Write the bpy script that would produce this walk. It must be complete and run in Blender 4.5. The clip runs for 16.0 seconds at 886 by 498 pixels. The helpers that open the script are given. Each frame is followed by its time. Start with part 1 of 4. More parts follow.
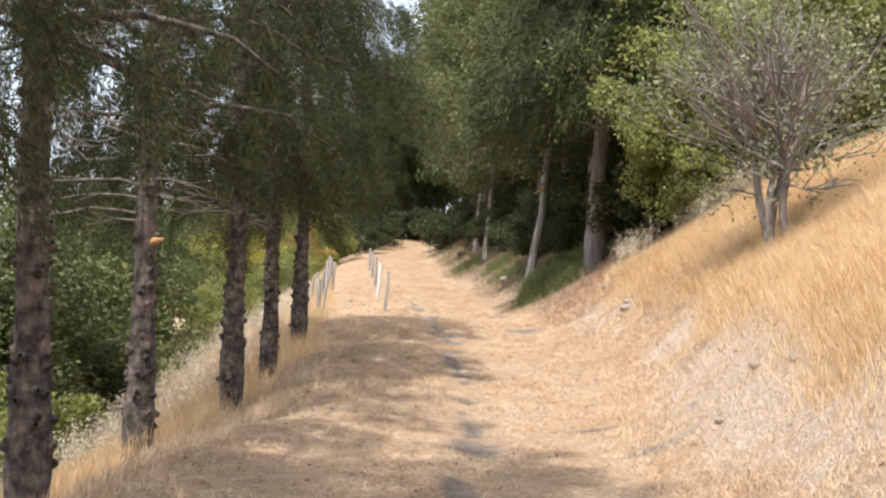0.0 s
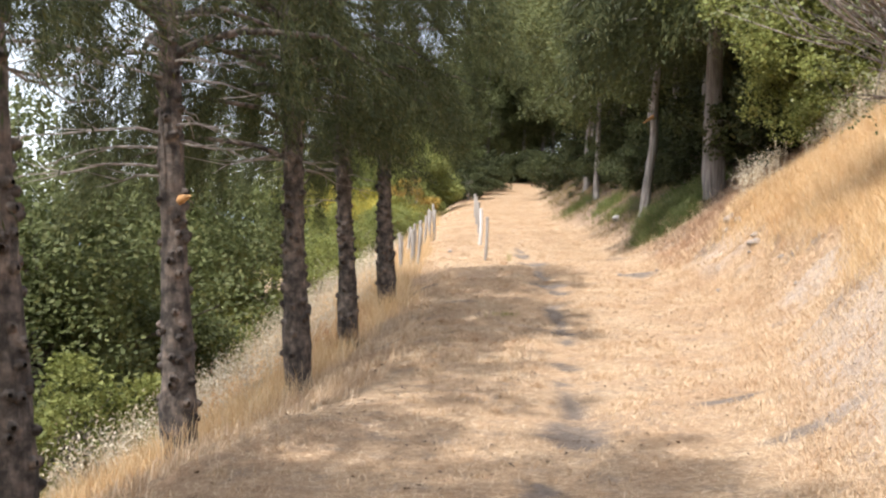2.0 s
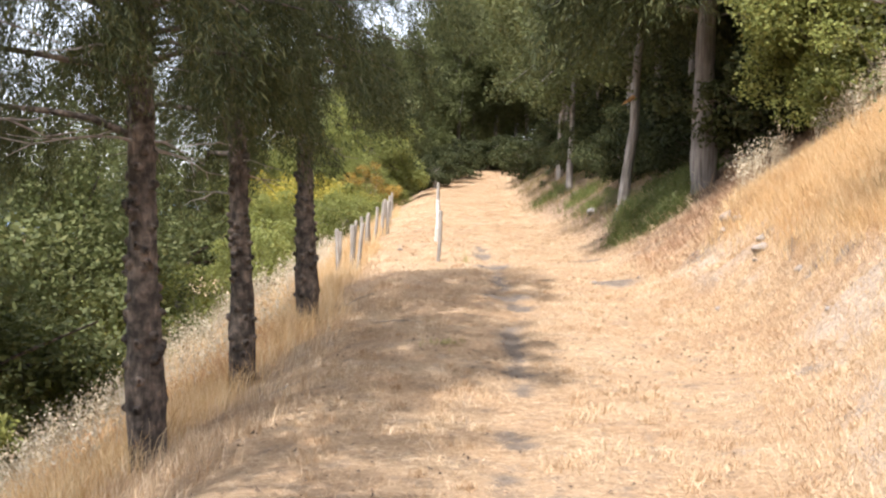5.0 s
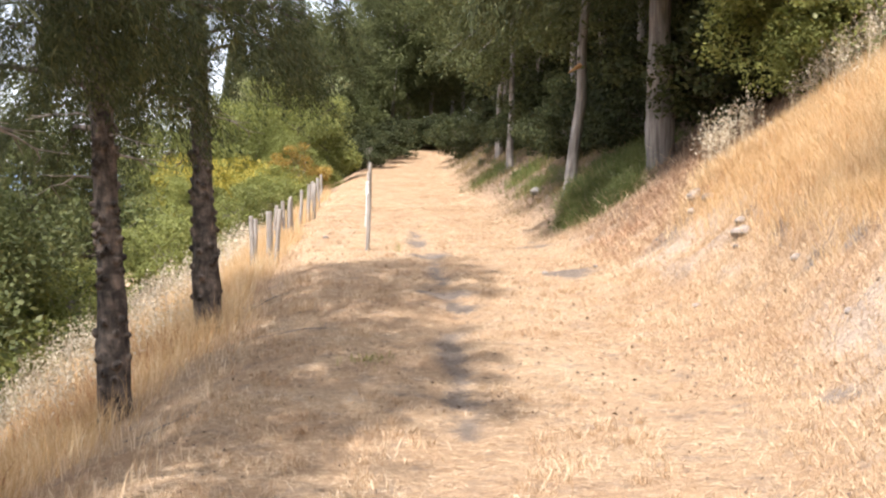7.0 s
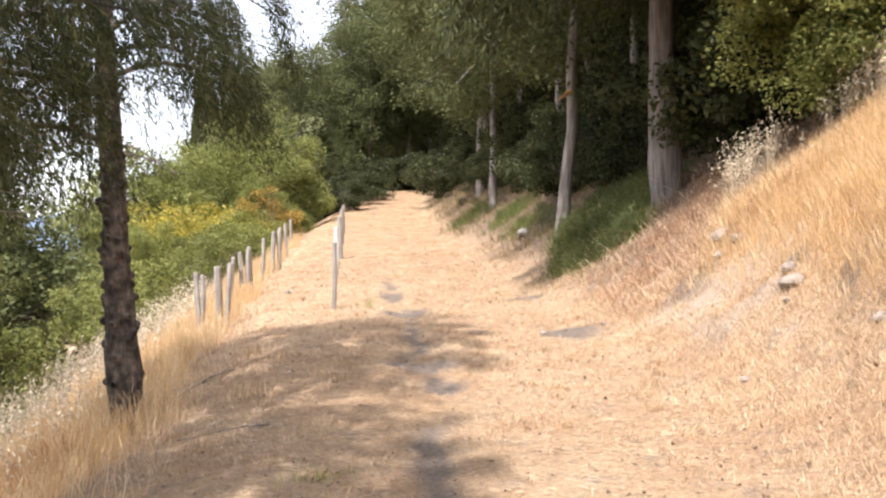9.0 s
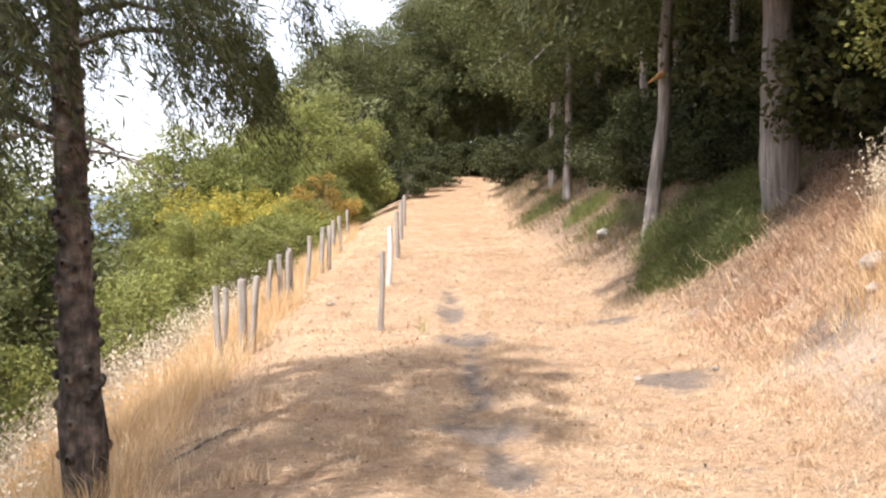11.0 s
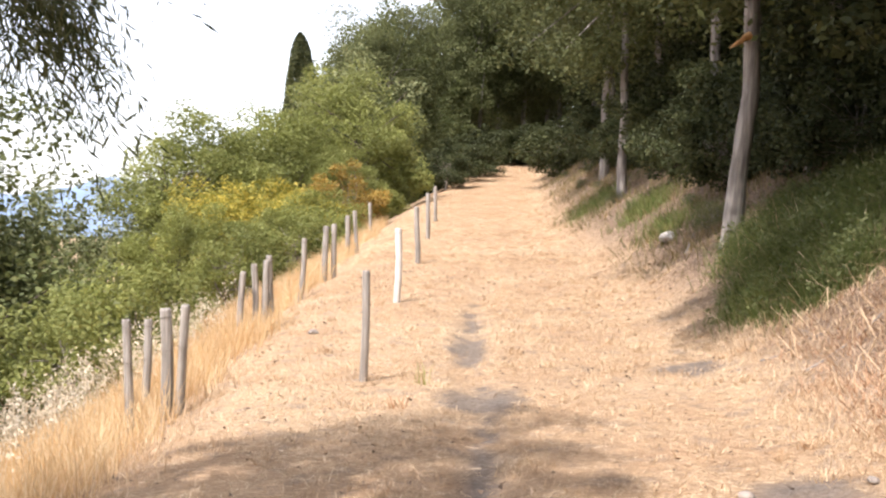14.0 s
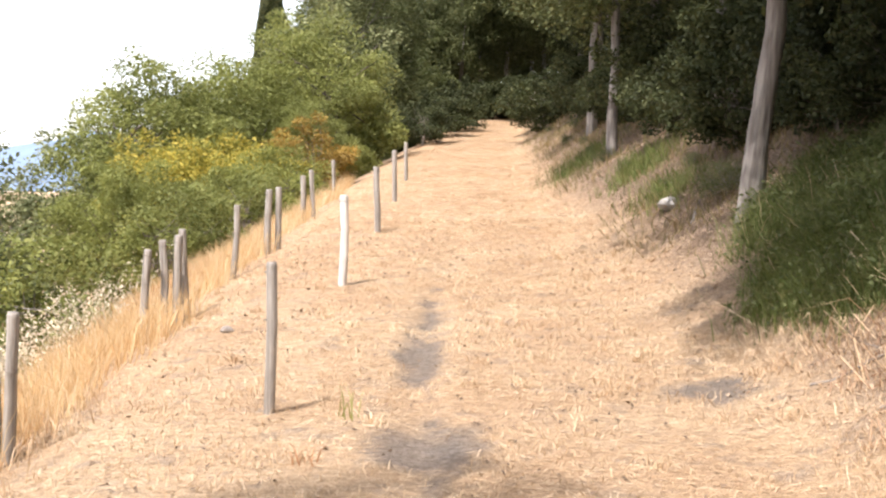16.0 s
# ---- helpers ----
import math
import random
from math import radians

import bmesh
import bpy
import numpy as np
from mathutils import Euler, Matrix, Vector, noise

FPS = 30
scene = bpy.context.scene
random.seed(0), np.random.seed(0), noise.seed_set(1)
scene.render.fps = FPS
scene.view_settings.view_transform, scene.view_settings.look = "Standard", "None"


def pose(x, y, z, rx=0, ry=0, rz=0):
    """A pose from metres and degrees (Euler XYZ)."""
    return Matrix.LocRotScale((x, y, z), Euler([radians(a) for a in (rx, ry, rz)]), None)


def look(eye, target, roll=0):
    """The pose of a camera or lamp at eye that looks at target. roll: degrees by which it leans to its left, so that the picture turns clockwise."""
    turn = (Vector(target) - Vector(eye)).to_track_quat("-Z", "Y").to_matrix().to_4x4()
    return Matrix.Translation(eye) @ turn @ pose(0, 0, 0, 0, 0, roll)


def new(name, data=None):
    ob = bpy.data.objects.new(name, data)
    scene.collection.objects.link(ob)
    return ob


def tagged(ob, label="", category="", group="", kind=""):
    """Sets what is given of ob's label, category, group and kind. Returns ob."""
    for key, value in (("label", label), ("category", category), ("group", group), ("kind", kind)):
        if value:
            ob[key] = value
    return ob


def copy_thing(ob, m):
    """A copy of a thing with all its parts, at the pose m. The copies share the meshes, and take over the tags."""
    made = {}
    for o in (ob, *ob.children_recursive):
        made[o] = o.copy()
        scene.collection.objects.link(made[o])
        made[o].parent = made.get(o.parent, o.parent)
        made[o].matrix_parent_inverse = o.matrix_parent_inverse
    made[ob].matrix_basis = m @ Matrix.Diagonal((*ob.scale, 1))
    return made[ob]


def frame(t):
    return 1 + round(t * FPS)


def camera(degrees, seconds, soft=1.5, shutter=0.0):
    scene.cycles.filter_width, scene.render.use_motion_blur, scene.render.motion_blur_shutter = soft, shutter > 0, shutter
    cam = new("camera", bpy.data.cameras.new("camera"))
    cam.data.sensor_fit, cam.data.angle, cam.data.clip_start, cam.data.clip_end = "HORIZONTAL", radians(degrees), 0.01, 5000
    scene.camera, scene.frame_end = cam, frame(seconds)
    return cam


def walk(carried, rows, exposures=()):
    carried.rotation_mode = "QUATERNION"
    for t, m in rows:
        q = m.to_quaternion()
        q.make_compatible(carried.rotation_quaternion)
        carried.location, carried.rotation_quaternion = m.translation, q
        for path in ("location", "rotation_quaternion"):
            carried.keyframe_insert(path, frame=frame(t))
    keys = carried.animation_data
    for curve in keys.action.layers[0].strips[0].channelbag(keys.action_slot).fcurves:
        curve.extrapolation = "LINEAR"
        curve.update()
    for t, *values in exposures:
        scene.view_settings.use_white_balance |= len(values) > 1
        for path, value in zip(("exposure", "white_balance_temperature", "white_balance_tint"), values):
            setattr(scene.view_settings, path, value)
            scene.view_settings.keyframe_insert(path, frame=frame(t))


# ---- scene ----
cam = camera(40.17, 16.0, soft=2.3)
PATH = [
    (0.0, pose(-0.765, -6.277, 1.390, 92.65, -4.62, -3.97)),
    (0.5, pose(-0.625, -5.806, 1.369, 91.45, -3.80, -2.30)),
    (1.0, pose(-0.517, -5.296, 1.413, 89.27, -0.63, -2.22)),
    (1.5, pose(-0.441, -4.792, 1.417, 88.88, -0.38, -0.59)),
    (2.0, pose(-0.370, -4.224, 1.460, 89.78, -1.28, 1.65)),
    (2.5, pose(-0.304, -3.688, 1.488, 90.43, -0.00, -1.89)),
    (3.0, pose(-0.213, -3.168, 1.514, 89.93, -1.76, 1.41)),
    (3.5, pose(-0.170, -2.636, 1.515, 89.92, -2.66, 0.87)),
    (3.7, pose(-0.130, -2.394, 1.555, 88.60, -1.02, 0.19)),
    (5.8, pose(0.018, 0.025, 1.670, 89.46, -2.46, 0.19)),
    (6.0, pose(0.000, 0.240, 1.650, 89.38, -2.44, -0.09)),
    (6.5, pose(0.043, 0.769, 1.680, 88.50, 0.15, -2.58)),
    (7.0, pose(0.118, 1.357, 1.724, 88.33, -0.72, -2.46)),
    (7.5, pose(0.135, 1.936, 1.751, 89.81, -0.73, -4.62)),
    (8.0, pose(0.198, 2.560, 1.758, 89.86, 0.29, -2.51)),
    (8.5, pose(0.233, 3.188, 1.784, 90.60, -1.16, -2.35)),
    (9.0, pose(0.265, 3.762, 1.844, 90.20, 0.82, -3.36)),
    (9.5, pose(0.318, 4.379, 1.886, 90.14, -0.40, -0.95)),
    (9.7, pose(0.323, 4.639, 1.899, 91.37, -1.16, -0.13)),
    (11.8, pose(0.474, 7.264, 2.270, 88.14, 0.35, -0.22)),
    (12.0, pose(0.493, 7.497, 2.259, 88.04, -0.87, 0.17)),
    (12.5, pose(0.528, 8.092, 2.299, 87.72, 0.08, -0.91)),
    (13.0, pose(0.609, 8.722, 2.314, 88.54, -1.54, 0.58)),
    (13.5, pose(0.647, 9.336, 2.308, 88.80, -1.60, -0.49)),
    (14.0, pose(0.700, 9.961, 2.348, 88.84, -0.64, 2.15)),
    (14.5, pose(0.739, 10.592, 2.338, 89.44, -2.61, 2.07)),
    (15.0, pose(0.774, 11.185, 2.376, 88.90, -0.26, 0.45)),
    (15.5, pose(0.869, 11.804, 2.423, 88.64, -1.47, 1.67)),
    (16.0, pose(0.875, 12.425, 2.458, 86.70, -0.73, 1.42)),
]
walk(cam, PATH, [(0.0, 1.03, 6150, 10), (3.0, 1.19, 6300, 10), (7.5, 1.29, 6380, 13), (12.5, 1.24, 6450, 15), (16.0, 1.26, 6500, 13)])

# ---- world, sun, exposure ----
SUN_ELEVATION, SUN_AZIMUTH = 58.0, 214.0   # azimuth: where the sun stands, degrees from +y towards +x
world = bpy.data.worlds.new("sky")
scene.world = world
world.use_nodes = True
wn = world.node_tree
sky = wn.nodes.new("ShaderNodeTexSky")
sky.sky_type, sky.sun_disc = "NISHITA", False
sky.sun_elevation, sky.sun_rotation = radians(SUN_ELEVATION), radians(SUN_AZIMUTH)
sky.dust_density, sky.air_density, sky.ozone_density = 2.0, 1.0, 1.0
wn.nodes["Background"].inputs["Strength"].default_value = 0.15
haze = wn.nodes.new("ShaderNodeMix")     # thin white summer haze over the blue
haze.data_type = "RGBA"
haze.inputs[0].default_value, haze.inputs[7].default_value = 0.55, (6.3, 6.3, 6.5, 1)
wn.links.new(sky.outputs[0], haze.inputs[6])
wn.links.new(haze.outputs[2], wn.nodes["Background"].inputs["Color"])
sun_data = bpy.data.lights.new("sun", "SUN")
sun_data.energy, sun_data.angle, sun_data.color = 3.4, radians(0.8), (1.0, 0.955, 0.91)
sun = new("sun", sun_data)
el, az = radians(SUN_ELEVATION), radians(SUN_AZIMUTH)
toward = Vector((math.sin(az) * math.cos(el), math.cos(az) * math.cos(el), math.sin(el)))
sun.matrix_world = look(toward * 60, (0, 0, 0))

rng = np.random.default_rng(7)


# ---- materials ----
def material(name):
    m = bpy.data.materials.new(name)
    m.use_nodes = True
    nt = m.node_tree
    return m, nt, nt.nodes["Principled BSDF"]


def node(nt, kind, **inputs):
    n = nt.nodes.new(kind)
    for k, v in inputs.items():
        n.inputs[k.replace("_", " ")].default_value = v
    return n


def ramp(nt, source, stops):
    r = nt.nodes.new("ShaderNodeValToRGB")
    e = r.color_ramp.elements
    e[0].position, e[0].color = stops[0][0], (*stops[0][1], 1)
    e[1].position, e[1].color = stops[-1][0], (*stops[-1][1], 1)
    for p, c in stops[1:-1]:
        e.new(p).color = (*c, 1)
    nt.links.new(source, r.inputs[0])
    return r.outputs[0]


def mix(nt, fac, a, b, blend="MIX"):
    n = nt.nodes.new("ShaderNodeMix")
    n.data_type, n.blend_type = "RGBA", blend
    for slot, v in ((0, fac), (6, a), (7, b)):
        if isinstance(v, (int, float)):
            n.inputs[slot].default_value = v
        elif isinstance(v, tuple):
            n.inputs[slot].default_value = (*v, 1)
        else:
            nt.links.new(v, n.inputs[slot])
    return n.outputs[2]


def noise_out(nt, scale, detail=4.0, rough=0.55, vector=None):
    n = node(nt, "ShaderNodeTexNoise", Scale=scale, Detail=detail, Roughness=rough)
    if vector is not None:
        nt.links.new(vector, n.inputs["Vector"])
    return n.outputs["Fac"]


def position(nt, scale=(1, 1, 1)):
    g = nt.nodes.new("ShaderNodeNewGeometry")
    m = nt.nodes.new("ShaderNodeMapping")
    m.inputs["Scale"].default_value = scale
    nt.links.new(g.outputs["Position"], m.inputs["Vector"])
    return m.outputs[0]


def local(nt, scale=(1, 1, 1)):
    g = nt.nodes.new("ShaderNodeTexCoord")
    m = nt.nodes.new("ShaderNodeMapping")
    m.inputs["Scale"].default_value = scale
    nt.links.new(g.outputs["Object"], m.inputs["Vector"])
    return m.outputs[0]


def bump(nt, bsdf, height, strength, distance=0.02):
    b = node(nt, "ShaderNodeBump", Strength=strength, Distance=distance)
    nt.links.new(height, b.inputs["Height"])
    nt.links.new(b.outputs[0], bsdf.inputs["Normal"])


def leaf_material(name, stops, translucent=0.35, rough=0.5, low=(0.55, 0.55, 0.55), high=(1.35, 1.3, 1.2), scale=0.6):
    """Leaves or blades: each island takes its own tint."""
    m, nt, bsdf = material(name)
    g = nt.nodes.new("ShaderNodeNewGeometry")
    col = ramp(nt, g.outputs["Random Per Island"], stops)
    patch = noise_out(nt, scale, 4, vector=position(nt))
    col = mix(nt, 0.7, col, ramp(nt, patch, [(0.3, low), (0.7, high)]), "MULTIPLY")
    nt.links.new(col, bsdf.inputs["Base Color"])
    bsdf.inputs["Roughness"].default_value = rough + 0.1
    bsdf.inputs["Specular IOR Level"].default_value = 0.25
    t = nt.nodes.new("ShaderNodeBsdfTranslucent")
    nt.links.new(col, t.inputs["Color"])
    ms = nt.nodes.new("ShaderNodeMixShader")
    ms.inputs[0].default_value = translucent
    nt.links.new(bsdf.outputs[0], ms.inputs[1])
    nt.links.new(t.outputs[0], ms.inputs[2])
    nt.links.new(ms.outputs[0], nt.nodes["Material Output"].inputs["Surface"])
    return m


def bark_material(name, dark, light, stretch=(14, 14, 2.2), depth=0.6, knots=False):
    m, nt, bsdf = material(name)
    v = local(nt, stretch)
    a = noise_out(nt, 1.0, 6, 0.65, v)
    big = noise_out(nt, 1.6, 3, vector=local(nt))
    col = ramp(nt, a, [(0.3, dark), (0.5, tuple((p + q) / 2 for p, q in zip(dark, light))), (0.68, light)])
    col = mix(nt, 0.5, col, ramp(nt, big, [(0.35, (0.6, 0.58, 0.55)), (0.65, (1.25, 1.22, 1.2))]), "MULTIPLY")
    if knots:
        k = noise_out(nt, 1.0, 3, 0.6, local(nt, (9, 9, 11)))
        col = mix(nt, 0.85, col, ramp(nt, k, [(0.38, (0.28, 0.26, 0.25)), (0.5, (0.9, 0.9, 0.9)), (0.64, (1.7, 1.62, 1.55))]), "MULTIPLY")
    nt.links.new(col, bsdf.inputs["Base Color"])
    bsdf.inputs["Roughness"].default_value = 0.95
    bump(nt, bsdf, a, depth, 0.03)
    return m


NEEDLE = leaf_material("dark_needles", [(0.0, (0.03, 0.041, 0.015)), (0.5, (0.06, 0.071, 0.025)), (1.0, (0.12, 0.124, 0.048))], 0.3)
OAK_LEAF = leaf_material("evergreen_leaf", [(0.0, (0.085, 0.105, 0.038)), (0.6, (0.13, 0.15, 0.056)), (1.0, (0.19, 0.205, 0.085))], 0.35, 0.5)
BRIGHT_LEAF = leaf_material("yellow_green_leaf", [(0.0, (0.15, 0.175, 0.048)), (0.6, (0.225, 0.245, 0.072)), (1.0, (0.31, 0.325, 0.11))], 0.4)
OLIVE_LEAF = leaf_material("grey_green_leaf", [(0.0, (0.11, 0.13, 0.06)), (0.6, (0.2, 0.22, 0.105)), (1.0, (0.31, 0.33, 0.17))], 0.3)
BROOM_LEAF = leaf_material("yellow_leaf", [(0.0, (0.17, 0.18, 0.04)), (0.6, (0.36, 0.32, 0.06)), (1.0, (0.6, 0.48, 0.1))], 0.4)
MID_LEAF = leaf_material("olive_wood_leaf", [(0.0, (0.065, 0.08, 0.029)), (0.6, (0.108, 0.122, 0.045)), (1.0, (0.165, 0.175, 0.072))], 0.35, 0.55)
# evergreen leaf with the shade inside the wood put into its colour
SHADED_LEAF = leaf_material("shaded_wood_leaf", [(0.0, (0.034, 0.044, 0.016)), (0.6, (0.056, 0.067, 0.025)), (1.0, (0.092, 0.1, 0.04))], 0.3, 0.55)
RUST_LEAF = leaf_material("rusty_leaf", [(0.0, (0.2, 0.13, 0.03)), (1.0, (0.42, 0.29, 0.07))], 0.35)
STRAW = leaf_material("straw", [(0.0, (0.42, 0.305, 0.19)), (0.5, (0.57, 0.445, 0.3)), (1.0, (0.74, 0.62, 0.46))], 0.3, 0.7, (0.84, 0.68, 0.56), (1.22, 1.19, 1.14), 1.7)
GOLD = leaf_material("golden_grass", [(0.0, (0.52, 0.35, 0.175)), (0.5, (0.67, 0.505, 0.295)), (1.0, (0.81, 0.69, 0.48))], 0.45, 0.65, (0.9, 0.76, 0.6), (1.14, 1.14, 1.12), 0.9)
PALE = leaf_material("pale_oats", [(0.0, (0.5, 0.42, 0.3)), (1.0, (0.8, 0.74, 0.6))], 0.4, 0.6)
GREEN_GRASS = leaf_material("green_grass", [(0.0, (0.1, 0.135, 0.038)), (0.7, (0.185, 0.225, 0.072)), (1.0, (0.3, 0.28, 0.12))], 0.5)
RUST_WEED = leaf_material("rust_weed", [(0.0, (0.3, 0.14, 0.07)), (1.0, (0.55, 0.33, 0.19))], 0.35, 0.7)
PALE_GREEN = leaf_material("pale_green_weed", [(0.0, (0.2, 0.22, 0.06)), (1.0, (0.42, 0.4, 0.16))], 0.35, 0.6)
LITTER = leaf_material("dead_leaves", [(0.0, (0.27, 0.185, 0.125)), (0.6, (0.39, 0.28, 0.195)), (1.0, (0.54, 0.41, 0.29))], 0.15, 0.8)
EDGE_GRASS = leaf_material("olive_dry_grass", [(0.0, (0.12, 0.12, 0.045)), (0.5, (0.24, 0.19, 0.09)), (1.0, (0.4, 0.3, 0.17))], 0.35, 0.7)
CRUMB = leaf_material("leaf_crumbs", [(0.0, (0.1, 0.07, 0.05)), (1.0, (0.27, 0.19, 0.13))], 0.1, 0.8)
BRUSH = leaf_material("dead_brush", [(0.0, (0.3, 0.18, 0.115)), (0.6, (0.45, 0.29, 0.19)), (1.0, (0.6, 0.43, 0.3))], 0.3, 0.7)
BARK = bark_material("rough_brown_bark", (0.026, 0.02, 0.016), (0.17, 0.137, 0.112), (18, 18, 6), 1.0, True)
GREY_BARK = bark_material("grey_fissured_bark", (0.1, 0.085, 0.075), (0.34, 0.31, 0.28), (22, 22, 1.6), 0.8)
TWIG = bark_material("grey_twig", (0.12, 0.1, 0.085), (0.33, 0.29, 0.25))
POST_WOOD = bark_material("weathered_wood", (0.17, 0.15, 0.13), (0.46, 0.42, 0.37), (40, 40, 1.5), 0.5)
PALE_POST = bark_material("bleached_wood", (0.5, 0.46, 0.42), (0.8, 0.77, 0.72), (40, 40, 1.5), 0.4)


def stone_material(name, dark, light):
    m, nt, bsdf = material(name)
    a = noise_out(nt, 9, 5, vector=local(nt))
    nt.links.new(ramp(nt, a, [(0.3, dark), (0.7, light)]), bsdf.inputs["Base Color"])
    bsdf.inputs["Roughness"].default_value = 0.9
    bump(nt, bsdf, a, 0.6)
    return m


STONE = stone_material("pale_stone", (0.24, 0.215, 0.185), (0.5, 0.47, 0.42))
ROCK = stone_material("dusty_rock", (0.15, 0.125, 0.105), (0.36, 0.305, 0.255))


# ---- the lie of the land ----
def smooth(a, b, x):
    t = np.clip((x - a) / (b - a), 0, 1)
    return t * t * (3 - 2 * t)


def soft(u, k=0.25):
    """A ramp that starts gently at 0."""
    return k * np.logaddexp(0, u / k)


def rough(x, y, s, seed=0.0):
    """Cheap rolling unevenness."""
    return (np.sin(x * 1.7 * s + 1.3 * np.sin(y * 1.1 * s + seed)) + np.sin(y * 1.9 * s + 1.7 * np.sin(x * 1.3 * s + seed * 2))
            + 0.5 * np.sin(x * 3.9 * s + y * 3.1 * s + seed)) / 2.5


LATTICE = np.random.default_rng(3).uniform(-1, 1, (256, 256))


def patchy(x, y, s, seed=0.0):
    """Irregular patches, three octaves of smooth value noise between about -1 and 1."""
    out, amp = 0.0, 1.0
    for k in range(3):
        f = 0.6 * s * 2 ** k
        px, py = x * f + seed * 13.7 + 17 * k, y * f + seed * 5.3 + 31 * k
        ix, iy = np.floor(px).astype(int), np.floor(py).astype(int)
        tx, ty = px - ix, py - iy
        tx, ty = tx * tx * (3 - 2 * tx), ty * ty * (3 - 2 * ty)
        a, b = LATTICE[ix & 255, iy & 255], LATTICE[(ix + 1) & 255, iy & 255]
        c, d = LATTICE[ix & 255, (iy + 1) & 255], LATTICE[(ix + 1) & 255, (iy + 1) & 255]
        out = out + amp * (a * (1 - tx) * (1 - ty) + b * tx * (1 - ty) + c * (1 - tx) * ty + d * tx * ty)
        amp *= 0.55
    return out * 0.9


def path_height(y):
    return np.interp(y, [-60, -8, 0, 10, 16, 20, 24, 33, 53, 85, 130, 400], [-3, -0.38, 0.1, 0.58, 1.0, 1.23, 1.48, 2.1, 3.55, 6.8, 11, 18])


def foot_right(y):
    return np.interp(y, [-60, -8, 0, 4, 8, 11, 13, 16, 20, 25, 33, 50, 85, 130], [1.2, 1.25, 1.35, 1.6, 2.4, 2.8, 2.72, 2.72, 2.65, 2.5, 2.2, 2.4, 3.9, 8])


def edge_left(y):
    return np.interp(y, [-60, -8, -2, 3.8, 5.5, 7.7, 13.4, 18.6, 28, 50, 85, 130], [-3, -3, -2.5, -1.65, -1.25, -1.0, -0.95, -1.2, -1.3, -1.1, 1.2, 4])


def rut_line(y):
    return np.interp(y, [-8, 1.7, 3.5, 6.6, 9, 11, 13.4, 14.5, 18.2, 20.5, 30, 60], [-0.3, 0.0, 0.3, 0.45, 0.57, 0.63, 0.8, 0.7, 0.65, 0.52, 0.7, 1.0])


def tree_line(y):
    return np.interp(y, [-8, 3.77, 5.46, 7.7, 10.45, 13.4, 18.6, 28, 40], [-5, -3.32, -2.74, -2.09, -1.92, -1.65, -1.75, -1.9, -2.2])


BARE_SPOTS = ((2.27, 15.85, 0.36, 0.4), (0.28, 3.55, 0.26, 0.55), (0.0, 1.75, 0.14, 0.5), (0.56, 9.3, 0.12, 0.5), (0.61, 10.9, 0.14, 0.8), (0.43, 6.6, 0.14, 0.4),
              (0.82, 13.3, 0.2, 0.35), (0.7, 14.3, 0.3, 0.35), (0.66, 18.4, 0.33, 0.45), (0.52, 20.5, 0.16, 0.8), (2.3, 19.5, 0.3, 0.4), (1.5, 4.6, 0.3, 0.15), (1.7, 3.0, 0.35, 0.15),
              (3.68, 13.4, 0.12, 0.3), (3.13, 15.4, 0.14, 0.3), (3.71, 12.35, 0.1, 0.2), (3.71, 10.5, 0.12, 0.2), (2.7, 8.1, 0.13, 0.2), (3.52, 10.95, 0.1, 0.15), (2.6, 3.3, 0.12, 0.25), (3.25, 15.2, 0.3, 0.5))


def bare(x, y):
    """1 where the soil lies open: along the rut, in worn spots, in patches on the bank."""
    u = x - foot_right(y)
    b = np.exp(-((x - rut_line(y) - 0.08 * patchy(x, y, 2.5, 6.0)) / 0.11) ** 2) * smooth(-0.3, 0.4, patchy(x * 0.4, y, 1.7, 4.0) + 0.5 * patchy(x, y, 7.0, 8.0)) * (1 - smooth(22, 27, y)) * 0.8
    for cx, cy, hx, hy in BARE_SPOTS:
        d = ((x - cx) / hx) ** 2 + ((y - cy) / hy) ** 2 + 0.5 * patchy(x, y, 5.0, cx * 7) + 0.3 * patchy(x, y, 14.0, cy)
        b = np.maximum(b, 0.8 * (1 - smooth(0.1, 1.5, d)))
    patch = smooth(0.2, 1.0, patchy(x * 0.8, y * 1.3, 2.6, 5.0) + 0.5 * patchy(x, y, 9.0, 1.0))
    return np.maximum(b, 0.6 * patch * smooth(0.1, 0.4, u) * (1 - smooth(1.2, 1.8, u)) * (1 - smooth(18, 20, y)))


def scree(x, y):
    """1 where pale crumbled soil shows through the matted grass of the lower bank."""
    u = x - foot_right(y)
    band = smooth(0.0, 0.45, u) * (1 - smooth(1.0, 1.35, u + 0.2 * patchy(x, y, 1.5, 7.0))) * (1 - smooth(17.5, 19.5, y))
    return band * smooth(-0.75, 0.35, patchy(x, y * 0.7, 1.6, 11.0) + 0.4 * patchy(x, y, 6.0, 3.0)) * 0.7


